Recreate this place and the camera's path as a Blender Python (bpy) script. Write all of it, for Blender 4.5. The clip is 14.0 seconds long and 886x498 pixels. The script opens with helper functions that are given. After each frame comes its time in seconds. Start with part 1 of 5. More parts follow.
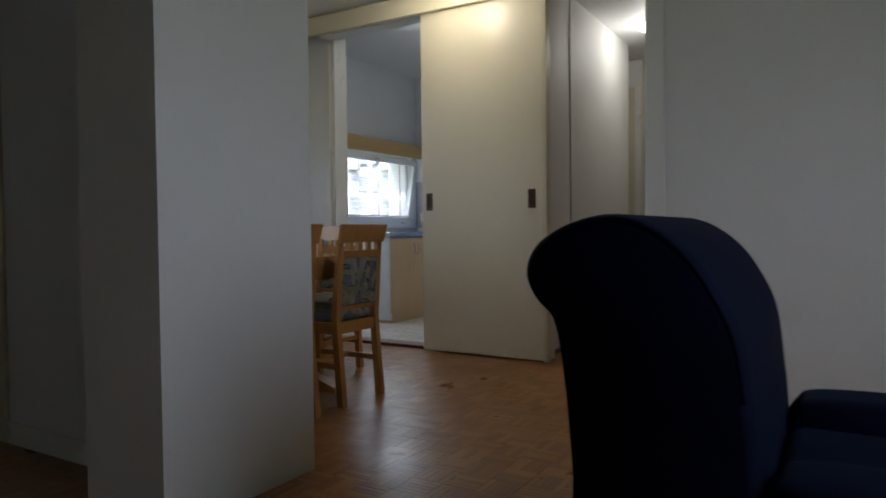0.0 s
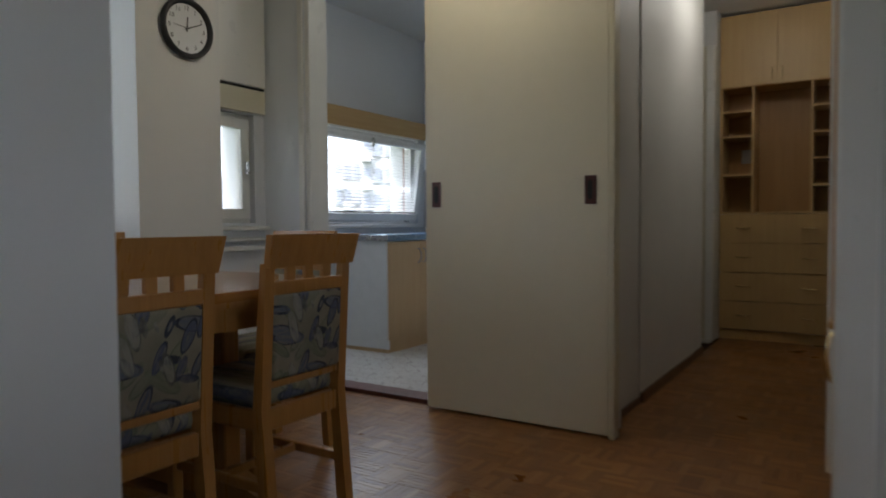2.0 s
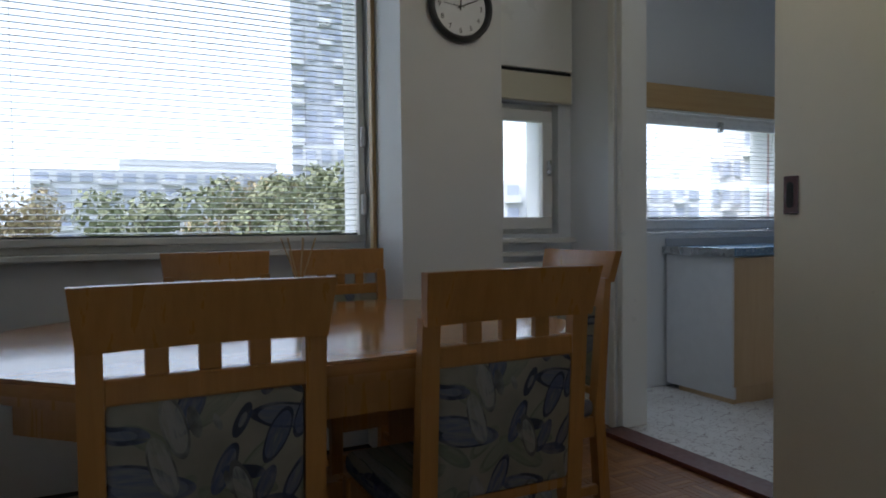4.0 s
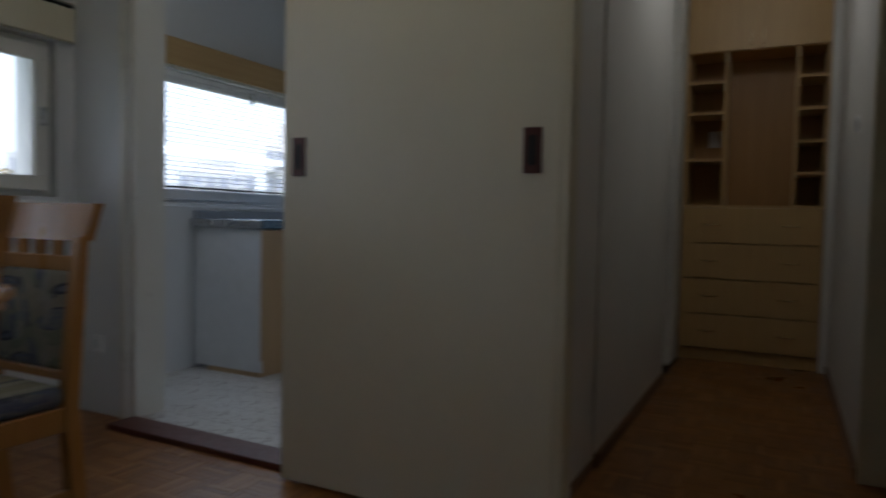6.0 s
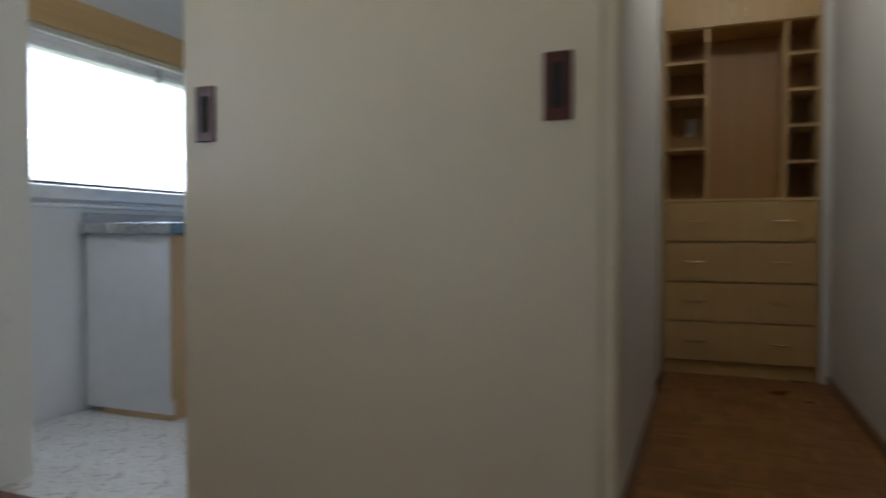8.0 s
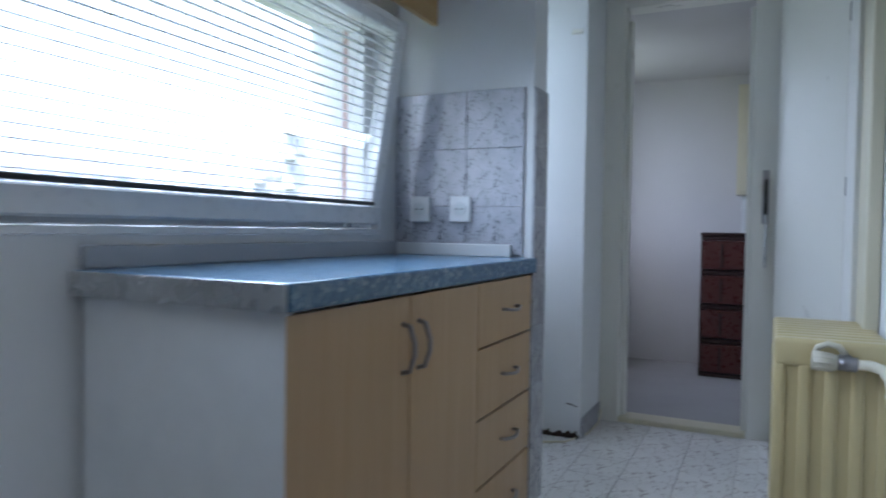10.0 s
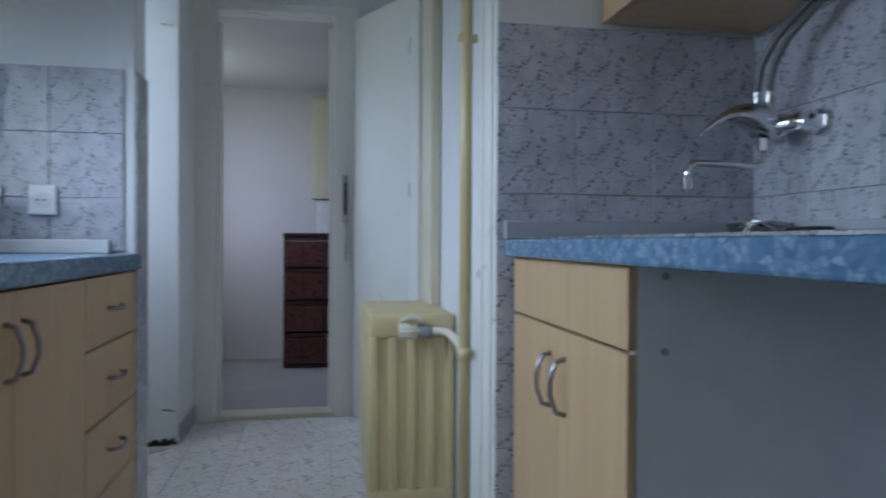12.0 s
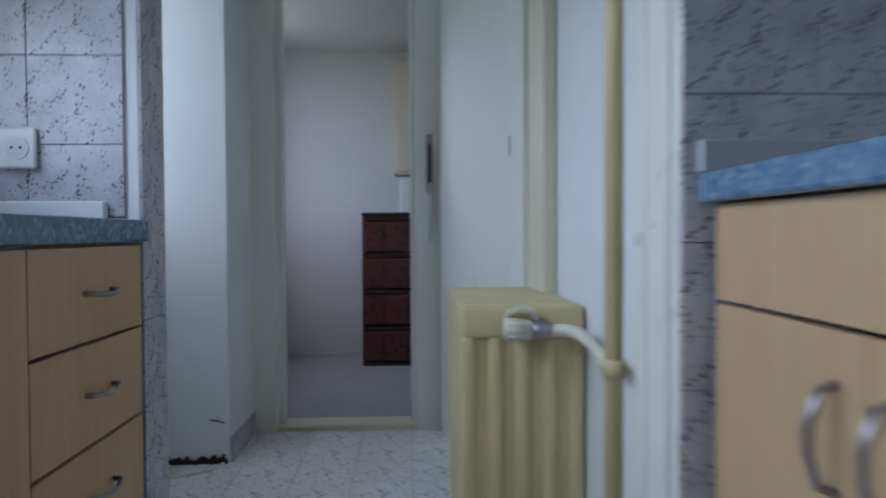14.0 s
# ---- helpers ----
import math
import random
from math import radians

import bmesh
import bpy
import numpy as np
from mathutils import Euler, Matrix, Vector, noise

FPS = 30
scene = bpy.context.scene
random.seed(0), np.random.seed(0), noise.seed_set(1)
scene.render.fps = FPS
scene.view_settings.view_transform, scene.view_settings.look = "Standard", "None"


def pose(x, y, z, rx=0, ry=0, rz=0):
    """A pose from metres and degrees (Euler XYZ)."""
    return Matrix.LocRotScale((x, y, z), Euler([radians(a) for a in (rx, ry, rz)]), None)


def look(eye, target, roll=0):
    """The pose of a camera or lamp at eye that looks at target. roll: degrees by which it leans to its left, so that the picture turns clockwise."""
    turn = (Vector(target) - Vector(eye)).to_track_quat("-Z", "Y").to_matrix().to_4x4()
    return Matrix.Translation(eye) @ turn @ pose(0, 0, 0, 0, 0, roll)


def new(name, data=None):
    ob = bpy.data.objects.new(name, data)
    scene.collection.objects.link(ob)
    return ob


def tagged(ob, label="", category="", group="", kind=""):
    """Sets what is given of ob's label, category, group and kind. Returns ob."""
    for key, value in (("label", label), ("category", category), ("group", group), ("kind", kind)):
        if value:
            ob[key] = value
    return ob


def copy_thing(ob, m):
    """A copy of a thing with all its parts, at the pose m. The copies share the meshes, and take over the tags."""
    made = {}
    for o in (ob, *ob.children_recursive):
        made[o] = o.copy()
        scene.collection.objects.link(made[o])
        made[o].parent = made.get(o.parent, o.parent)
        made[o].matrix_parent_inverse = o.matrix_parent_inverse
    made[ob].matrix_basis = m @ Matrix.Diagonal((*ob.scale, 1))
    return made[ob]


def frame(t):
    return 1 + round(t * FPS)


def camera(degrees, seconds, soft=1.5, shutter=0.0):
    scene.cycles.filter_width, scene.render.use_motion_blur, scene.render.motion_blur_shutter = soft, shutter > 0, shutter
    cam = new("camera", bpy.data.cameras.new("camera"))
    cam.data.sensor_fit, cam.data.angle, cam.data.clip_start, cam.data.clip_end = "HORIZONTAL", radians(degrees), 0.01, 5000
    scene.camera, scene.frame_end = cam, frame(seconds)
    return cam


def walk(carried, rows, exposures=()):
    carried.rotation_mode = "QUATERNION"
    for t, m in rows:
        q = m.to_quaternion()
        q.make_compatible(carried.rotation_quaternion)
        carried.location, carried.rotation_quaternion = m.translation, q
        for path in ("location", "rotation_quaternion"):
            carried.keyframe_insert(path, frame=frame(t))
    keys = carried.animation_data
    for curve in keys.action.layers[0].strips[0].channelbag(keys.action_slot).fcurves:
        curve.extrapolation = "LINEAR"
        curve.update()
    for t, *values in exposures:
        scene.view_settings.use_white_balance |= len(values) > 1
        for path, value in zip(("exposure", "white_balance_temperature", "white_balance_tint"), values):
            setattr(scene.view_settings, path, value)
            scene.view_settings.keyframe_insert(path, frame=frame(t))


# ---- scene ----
cam = camera(67.0, 14.0, soft=1.8, shutter=0.5)
PATH = [
    (0, (1.684, -4.084, 0.874), (0.656, -2.369, 0.819), -0.6),
    (0.5, (1.54, -3.904, 0.87), (0.462, -2.221, 0.813), -0.4),
    (1, (1.322, -3.627, 0.885), (0.287, -1.917, 0.818), -0.1),
    (1.5, (1.129, -3.191, 0.907), (0.128, -1.461, 0.831), -0.1),
    (2, (0.932, -2.8, 0.936), (-0.136, -1.11, 0.861), -0.4),
    (2.5, (0.73, -2.442, 1.0), (-0.523, -0.885, 0.927), -0.5),
    (3, (0.616, -2.185, 1.045), (-0.883, -0.863, 0.973), -1.0),
    (3.2, (0.61, -2.111, 1.043), (-1.005, -0.933, 0.977), -1.0),
    (4.1, (0.57, -1.99, 0.97), (-1.22, -1.1, 0.91), -0.6),
    (5.5, (0.455, -1.807, 0.854), (-0.809, -0.258, 0.782), 0.0),
    (6, (0.532, -1.729, 0.891), (-0.371, 0.053, 0.8), 1.2),
    (6.5, (0.543, -1.626, 0.874), (0.04, 0.309, 0.818), 1.0),
    (7, (0.517, -1.525, 0.878), (0.24, 0.455, 0.828), 0.6),
    (7.5, (0.389, -1.394, 0.836), (0.05, 0.576, 0.789), -0.0),
    (8, (0.172, -1.208, 0.812), (-0.558, 0.654, 0.768), 0.0),
    (8.2, (0.041, -1.117, 0.807), (-0.831, 0.683, 0.766), -0.2),
    (8.6, (-0.28, -0.93, 0.82), (-1.35, 0.76, 0.79), 0.0),
    (9.0, (-0.66, -0.68, 0.85), (-1.85, 0.92, 0.83), 0.2),
    (9.4, (-1.02, -0.36, 0.9), (-2.15, 1.29, 0.86), 0.5),
    (9.9, (-1.24, 0.1, 0.945), (-2.16, 1.87, 0.89), 0.8),
    (10.3, (-1.3, 0.34, 0.965), (-2.006, 2.21, 0.902), 1.0),
    (10.5, (-1.337, 0.428, 0.971), (-1.923, 2.34, 0.908), 1.0),
    (11, (-1.374, 0.394, 0.934), (-1.742, 2.36, 0.891), 0.3),
    (11.5, (-1.391, 0.202, 0.902), (-1.395, 2.202, 0.877), 0.4),
    (12, (-1.389, 0.078, 0.903), (-1.032, 2.045, 0.882), 0.3),
    (12.5, (-1.342, 0.073, 0.915), (-0.776, 1.991, 0.888), 0.1),
    (13, (-1.308, 0.149, 0.895), (-0.707, 2.056, 0.849), -0.7),
    (13.5, (-1.299, 0.348, 0.865), (-0.934, 2.314, 0.808), -0.9),
    (14, (-1.347, 0.741, 0.83), (-1.253, 2.738, 0.783), -0.3),
]
walk(cam, [(t, look(eye, target, roll)) for t, eye, target, roll in PATH],
     exposures=[(0, 2.75, 6150, 10), (1.0, 2.4, 6300, 10), (2.0, 2.5, 6300, 10), (3.0, 2.2, 5900, 10), (5.5, 1.85, 5800, 10), (6.0, 1.75, 5900, 10), (6.5, 2.2, 6300, 10), (7.0, 2.5, 6400, 10), (8.2, 3.0, 6000, 10), (10.3, 2.7, 5500, 10), (12.0, 2.65, 5550, 10), (14, 2.5, 5650, 10)])

# ---------------------------------------------------------------- light
world = bpy.data.worlds.new("overcast_sky")
scene.world = world
world.use_nodes = True
wn = world.node_tree.nodes
sky = wn.new("ShaderNodeTexSky")
sky.sky_type = "NISHITA"
sky.sun_disc = False
sky.sun_elevation = radians(58)
sky.sun_rotation = radians(180)
sky.air_density, sky.dust_density = 1.0, 8.0
wn["Background"].inputs["Strength"].default_value = 0.15
cloud = wn.new("ShaderNodeMix")
cloud.data_type = "RGBA"
cloud.inputs[0].default_value = 0.65
cloud.inputs[7].default_value = (4.2, 4.6, 5.2, 1.0)
world.node_tree.links.new(sky.outputs["Color"], cloud.inputs[6])
world.node_tree.links.new(cloud.outputs[2], wn["Background"].inputs["Color"])


def lamp(name, kind, energy, color, m, size=0.1, size_y=0.0, spread=None):
    d = bpy.data.lights.new(name, kind)
    d.energy, d.color = energy, color
    if kind == "AREA":
        d.shape = "RECTANGLE" if size_y else "DISK"
        d.size = size
        if size_y:
            d.size_y = size_y
    elif kind == "SUN":
        d.angle = radians(size)
    else:
        d.shadow_soft_size = size
    if spread:
        d.spread = radians(spread)
    ob = new(name, d)
    ob.matrix_world = m
    return ob


SUN_DIR = Vector((0.0, -0.53, 0.848))
lamp("sun", "SUN", 1.3, (1.0, 0.97, 0.93), look(SUN_DIR * 50, (0, 0, 0)), size=25)
DAY = (0.80, 0.90, 1.0)
lamp("living_window_daylight", "AREA", 0.15, DAY, look((3.3, -3.05, 1.6), (0, -3.05, 1.2)), 1.25, 1.3)
lamp("alcove_window_daylight", "AREA", 0.2, DAY, look((-2.62, 2.8, 1.7), (-1.5, 2.85, 0.2)), 0.55, 0.9)
# Added fill lamp in an unseen opening, brightening the storage room.
lamp("storage_fill_light", "AREA", 0.3, (0.96, 0.93, 1.0), look((-2.38, 4.5, 1.5), (0, 4.5, 1.2)), 0.7, 0.9)
lamp("corridor_lamp_light", "POINT", 0.95, (1.0, 0.95, 0.86), pose(0.29, 1.6, 2.42), 0.12)
lamp("dining_lamp_light", "POINT", 1.4, (1.0, 0.88, 0.68), pose(-0.55, -0.42, 2.44), 0.09)
lamp("kitchen_lamp_light", "POINT", 0.2, (0.84, 0.92, 1.0), pose(-1.2, 0.65, 2.44), 0.09)
lamp("kitchen_window_daylight", "AREA", 1.3, DAY, look((-2.30, 1.34, 1.40), (-1.3, 1.34, 0.5)), 1.4, 0.5, 130)


# ---------------------------------------------------------------- materials
def rgb(c):
    return (*c, 1.0)


class Mat:
    """A small builder of node materials."""

    def __init__(self, name, rough=0.5, metal=0.0, spec=0.5):
        self.m = bpy.data.materials.new(name)
        self.m.use_nodes = True
        self.t = self.m.node_tree
        self.b = self.t.nodes["Principled BSDF"]
        self.b.inputs["Roughness"].default_value = rough
        self.b.inputs["Metallic"].default_value = metal
        self.b.inputs["Specular IOR Level"].default_value = spec
        self.geo = self.t.nodes.new("ShaderNodeNewGeometry")
        self.pos = self.geo.outputs["Position"]

    def put(self, where, value):
        if isinstance(value, bpy.types.NodeSocket):
            self.t.links.new(value, where)
        else:
            where.default_value = value

    def mapped(self, scale=(1, 1, 1), vec=None, loc=(0, 0, 0), rot=(0, 0, 0)):
        n = self.t.nodes.new("ShaderNodeMapping")
        n.inputs["Scale"].default_value, n.inputs["Location"].default_value, n.inputs["Rotation"].default_value = scale, loc, rot
        self.t.links.new(vec or self.pos, n.inputs["Vector"])
        return n.outputs["Vector"]

    def noise(self, scale, detail=3.0, vec=None, rough=0.5, dist=0.0):
        n = self.t.nodes.new("ShaderNodeTexNoise")
        n.inputs["Scale"].default_value, n.inputs["Detail"].default_value = scale, detail
        n.inputs["Roughness"].default_value, n.inputs["Distortion"].default_value = rough, dist
        self.t.links.new(vec or self.pos, n.inputs["Vector"])
        return n.outputs["Fac"]

    def voronoi(self, scale, vec=None, feature="F1", out="Color"):
        n = self.t.nodes.new("ShaderNodeTexVoronoi")
        n.feature = feature
        n.inputs["Scale"].default_value = scale
        self.t.links.new(vec or self.pos, n.inputs["Vector"])
        return n.outputs[out]

    def ramp(self, fac, stops):
        n = self.t.nodes.new("ShaderNodeValToRGB")
        e = n.color_ramp.elements
        while len(e) < len(stops):
            e.new(0.5)
        for el, (p, c) in zip(e, stops):
            el.position, el.color = p, rgb(c) if not isinstance(c, (int, float)) else (c, c, c, 1)
        self.t.links.new(fac, n.inputs["Fac"])
        return n.outputs["Color"]

    def mix(self, fac, a, b, blend="MIX"):
        n = self.t.nodes.new("ShaderNodeMix")
        n.data_type, n.blend_type = "RGBA", blend
        self.put(n.inputs[0], fac)
        for k, v in ((6, a), (7, b)):
            self.put(n.inputs[k], v if isinstance(v, bpy.types.NodeSocket) else rgb(v))
        return n.outputs[2]

    def math(self, op, a, b=0.0):
        n = self.t.nodes.new("ShaderNodeMath")
        n.operation = op
        self.put(n.inputs[0], a)
        self.put(n.inputs[1], b)
        return n.outputs[0]

    def random(self):
        n = self.t.nodes.new("ShaderNodeObjectInfo")
        return n.outputs["Random"]

    def island(self):
        return self.geo.outputs["Random Per Island"]

    def color(self, c):
        self.put(self.b.inputs["Base Color"], c if isinstance(c, bpy.types.NodeSocket) else rgb(c))
        return self

    def rough(self, v):
        self.put(self.b.inputs["Roughness"], v)
        return self

    def bump(self, h, strength=0.2, distance=0.002):
        n = self.t.nodes.new("ShaderNodeBump")
        n.inputs["Strength"].default_value, n.inputs["Distance"].default_value = strength, distance
        self.t.links.new(h, n.inputs["Height"])
        self.t.links.new(n.outputs["Normal"], self.b.inputs["Normal"])
        return self


def paint(name, c, rough=0.6, wear=0.06, bump=0.15, fine=180.0):
    """Painted plaster or lacquer: slight blotches, roller grain."""
    m = Mat(name, rough)
    big = m.ramp(m.noise(1.7, 4), [(0.3, tuple(v * (1 - wear) for v in c)), (0.7, c)])
    small = m.mix(m.math("MULTIPLY", m.noise(28, 5), 0.04), big, tuple(v * 0.78 for v in c))
    m.color(small)
    m.rough(m.ramp(m.noise(9, 3), [(0.2, rough - 0.08), (0.8, rough + 0.08)]))
    m.bump(m.noise(fine, 2), bump, 0.0015)
    return m.m


def wood(name, light, dark, axis=2, rough=0.4, scale=1.0):
    """Fine straight grain along one axis."""
    m = Mat(name, rough)
    s = [38 * scale] * 3
    s[axis] = 1.6 * scale
    v = m.mapped(tuple(s))
    g = m.noise(1.0, 6, v, 0.6, 0.4)
    s2 = [160 * scale] * 3
    s2[axis] = 5.0 * scale
    f = m.noise(1.0, 3, m.mapped(tuple(s2)))
    base = m.ramp(g, [(0.25, dark), (0.75, light)])
    tone = m.mix(m.math("MULTIPLY", m.random(), 0.25), base, tuple(v * 0.8 for v in light))
    m.color(m.mix(m.math("MULTIPLY", f, 0.28), tone, tuple(v * 0.62 for v in dark)))
    m.rough(m.ramp(g, [(0.2, rough + 0.1), (0.8, rough - 0.05)]))
    m.bump(f, 0.08, 0.0008)
    return m.m


def plain(name, c, rough=0.4, metal=0.0, var=0.08):
    m = Mat(name, rough, metal)
    m.color(m.mix(m.noise(14, 4), tuple(v * (1 - var) for v in c), tuple(min(1, v * (1 + var)) for v in c)))
    m.rough(m.ramp(m.noise(40, 3), [(0.2, max(0.03, rough - 0.08)), (0.8, rough + 0.08)]))
    m.bump(m.noise(220, 2), 0.05, 0.0006)
    return m.m


def warped(m, size=0.03, scale=14.0):
    """Coordinates of the piece itself, bent a little by noise."""
    c = m.t.nodes.new("ShaderNodeTexCoord").outputs["Object"]
    n = m.t.nodes.new("ShaderNodeTexNoise")
    n.inputs["Scale"].default_value, n.inputs["Detail"].default_value = scale, 2.0
    m.t.links.new(c, n.inputs["Vector"])
    v = m.t.nodes.new("ShaderNodeVectorMath")
    v.operation = "MULTIPLY_ADD"
    m.t.links.new(n.outputs["Color"], v.inputs[0])
    v.inputs[1].default_value = (size, size, 0.0)
    m.t.links.new(c, v.inputs[2])
    return c, v.outputs[0]


def fleck_chains(m, cell, dash, open_share):
    """A mask of dark flecks strung along rounded arcs, the same on every piece."""
    c, w = warped(m)
    e = m.voronoi(cell, w, "DISTANCE_TO_EDGE", "Distance")
    d = m.noise(dash, 3.0, c, 0.6, 0.3)
    place = m.noise(11.0, 2.0, c, 0.5, 0.5)
    keep = m.math("GREATER_THAN", place, open_share)
    chain = m.math("MULTIPLY", m.math("LESS_THAN", e, 0.085), m.math("GREATER_THAN", d, 0.56))
    blot = m.math("MULTIPLY", m.math("LESS_THAN", e, 0.11), m.math("GREATER_THAN", d, 0.62))
    dots = m.math("GREATER_THAN", m.noise(dash * 1.1, 2.0, m.mapped((1, 1, 1), c, (3.1, 1.7, 0.4)), 0.5), 0.675)
    k = m.math("MULTIPLY", m.math("MAXIMUM", chain, blot), keep)
    return m.math("MAXIMUM", k, dots)


def speckled_tile(name, ground, cloud, fleck):
    """Glazed tile printed with clouds and chains of dark flecks."""
    m = Mat(name, 0.14)
    base = m.ramp(m.noise(16, 4, None, 0.6), [(0.3, ground), (0.62, cloud)])
    m.color(m.mix(m.math("MULTIPLY", fleck_chains(m, 14.0, 120.0, 0.43), 0.92), base, fleck))
    m.bump(m.noise(7, 2), 0.03, 0.002)
    return m.m


WALL = paint("white_wall_paint", (0.72, 0.71, 0.68))
WALL_COOL = paint("cool_white_wall_paint", (0.74, 0.755, 0.77))
CEIL = paint("white_ceiling_paint", (0.78, 0.78, 0.76))
TRIM = paint("white_gloss_trim", (0.76, 0.75, 0.70), 0.32, 0.05, 0.06)
CREAM = paint("cream_enamel", (0.66, 0.61, 0.46), 0.38, 0.08, 0.05)
PANEL = plain("cream_sliding_panel_laminate", (0.66, 0.61, 0.47), 0.33, 0, 0.025)
BEECH = wood("beech_wood", (0.67, 0.39, 0.125), (0.55, 0.29, 0.082), 2)
BEECH_Y = wood("beech_wood_across", (0.65, 0.38, 0.125), (0.53, 0.285, 0.08), 1)
CHAIRW = wood("orange_beech_lacquer", (0.48, 0.235, 0.064), (0.35, 0.155, 0.036), 2, 0.28)
TABLEW = wood("orange_beech_table_lacquer", (0.48, 0.23, 0.07), (0.36, 0.16, 0.042), 1, 0.08)
LAMIN = wood("maple_laminate", (0.60, 0.43, 0.25), (0.52, 0.35, 0.19), 2, 0.38)
DRESSW = wood("golden_beech_laminate", (0.62, 0.42, 0.18), (0.53, 0.34, 0.135), 2, 0.4)
NICHE = wood("brown_niche_panel", (0.46, 0.255, 0.085), (0.36, 0.185, 0.056), 2, 0.45)
PELMET = wood("pelmet_wood", (0.56, 0.38, 0.17), (0.47, 0.30, 0.12), 1, 0.45)
GREY = plain("grey_side_panel_laminate", (0.66, 0.695, 0.70), 0.42)
WHITE = plain("white_laminate", (0.72, 0.73, 0.74), 0.35)
PVC = plain("white_window_plastic", (0.78, 0.79, 0.80), 0.3)
BLACK = plain("black_void", (0.01, 0.01, 0.01), 0.7)
DARK = plain("dark_plastic", (0.03, 0.03, 0.032), 0.45)
STEEL = plain("brushed_steel", (0.55, 0.56, 0.57), 0.28, 1.0)
CHROME = plain("chrome", (0.78, 0.79, 0.8), 0.08, 1.0, 0.02)
BRASS = plain("polished_brass", (0.90, 0.76, 0.44), 0.2, 1.0)
SATIN = plain("satin_grey_metal", (0.35, 0.34, 0.36), 0.35, 0.9)
MAROON = plain("maroon_plastic", (0.075, 0.016, 0.012), 0.35)
THRESH = plain("dark_red_threshold_wood", (0.10, 0.025, 0.018), 0.4, 0, 0.25)
BASEB = plain("brown_baseboard_wood", (0.16, 0.08, 0.04), 0.4, 0, 0.2)
RADIATOR = paint("yellowed_radiator_enamel", (0.66, 0.55, 0.30), 0.35, 0.2, 0.05, 60)
PIPEW = paint("yellowed_white_pipe_paint", (0.68, 0.64, 0.52), 0.4, 0.12, 0.05, 60)
NAVY = Mat("navy_velvet", 0.85)
NAVY.color(NAVY.ramp(NAVY.noise(5, 4), [(0.3, (0.0015, 0.002, 0.008)), (0.7, (0.003, 0.005, 0.017))]))
NAVY.b.inputs["Sheen Weight"].default_value = 0.03
NAVY.b.inputs["Specular IOR Level"].default_value = 0.06
NAVY.b.inputs["Sheen Tint"].default_value = (0.2, 0.4, 0.8, 1)
NAVY.bump(NAVY.noise(500, 2), 0.2, 0.001)
NAVY = NAVY.m
TILE = speckled_tile("grey_fleck_wall_tile", (0.40, 0.41, 0.46), (0.53, 0.54, 0.59), (0.075, 0.075, 0.09))
GROUT = plain("grey_grout", (0.42, 0.41, 0.42), 0.8)


def marble_floor():
    m = Mat("white_print_floor_tile", 0.25)
    base = m.ramp(m.noise(3, 4), [(0.3, (0.68, 0.67, 0.66)), (0.7, (0.78, 0.77, 0.76))])
    dirt = m.mix(m.math("MULTIPLY", m.noise(1.3, 5), 0.2), base, (0.45, 0.43, 0.41))
    m.color(m.mix(m.math("MULTIPLY", fleck_chains(m, 16.0, 80.0, 0.36), 0.75), dirt, (0.26, 0.21, 0.21)))
    return m.m


def parquet_mat(name):
    m = Mat(name, 0.3)
    r = m.island()
    tone = m.ramp(r, [(0.0, (0.22, 0.088, 0.022)), (0.35, (0.27, 0.112, 0.028)), (0.7, (0.32, 0.137, 0.035)), (1.0, (0.39, 0.185, 0.055))])
    g = m.noise(1.0, 4, m.mapped((70, 70, 70)), 0.6)
    m.color(m.mix(m.math("MULTIPLY", g, 0.3), tone, (0.09, 0.035, 0.014)))
    m.rough(m.ramp(m.noise(2.5, 4), [(0.3, 0.26), (0.7, 0.42)]))
    m.bump(m.noise(120, 3), 0.06, 0.001)
    return m.m


def blue_stone():
    m = Mat("blue_pebble_print_laminate", 0.22)
    e = m.voronoi(100, None, "DISTANCE_TO_EDGE", "Distance")
    tone = m.voronoi(100, None, "F1", "Color")
    cell = m.ramp(tone, [(0.15, (0.075, 0.145, 0.25)), (0.45, (0.115, 0.215, 0.34)), (0.7, (0.20, 0.33, 0.46)), (0.88, (0.29, 0.42, 0.53))])
    cell = m.mix(m.math("MULTIPLY", m.noise(60, 4), 0.6), cell, (0.09, 0.165, 0.27))
    m.color(m.mix(m.ramp(e, [(0.0, 0.7), (0.16, 0.0)]), cell, (0.09, 0.165, 0.27)))
    return m.m


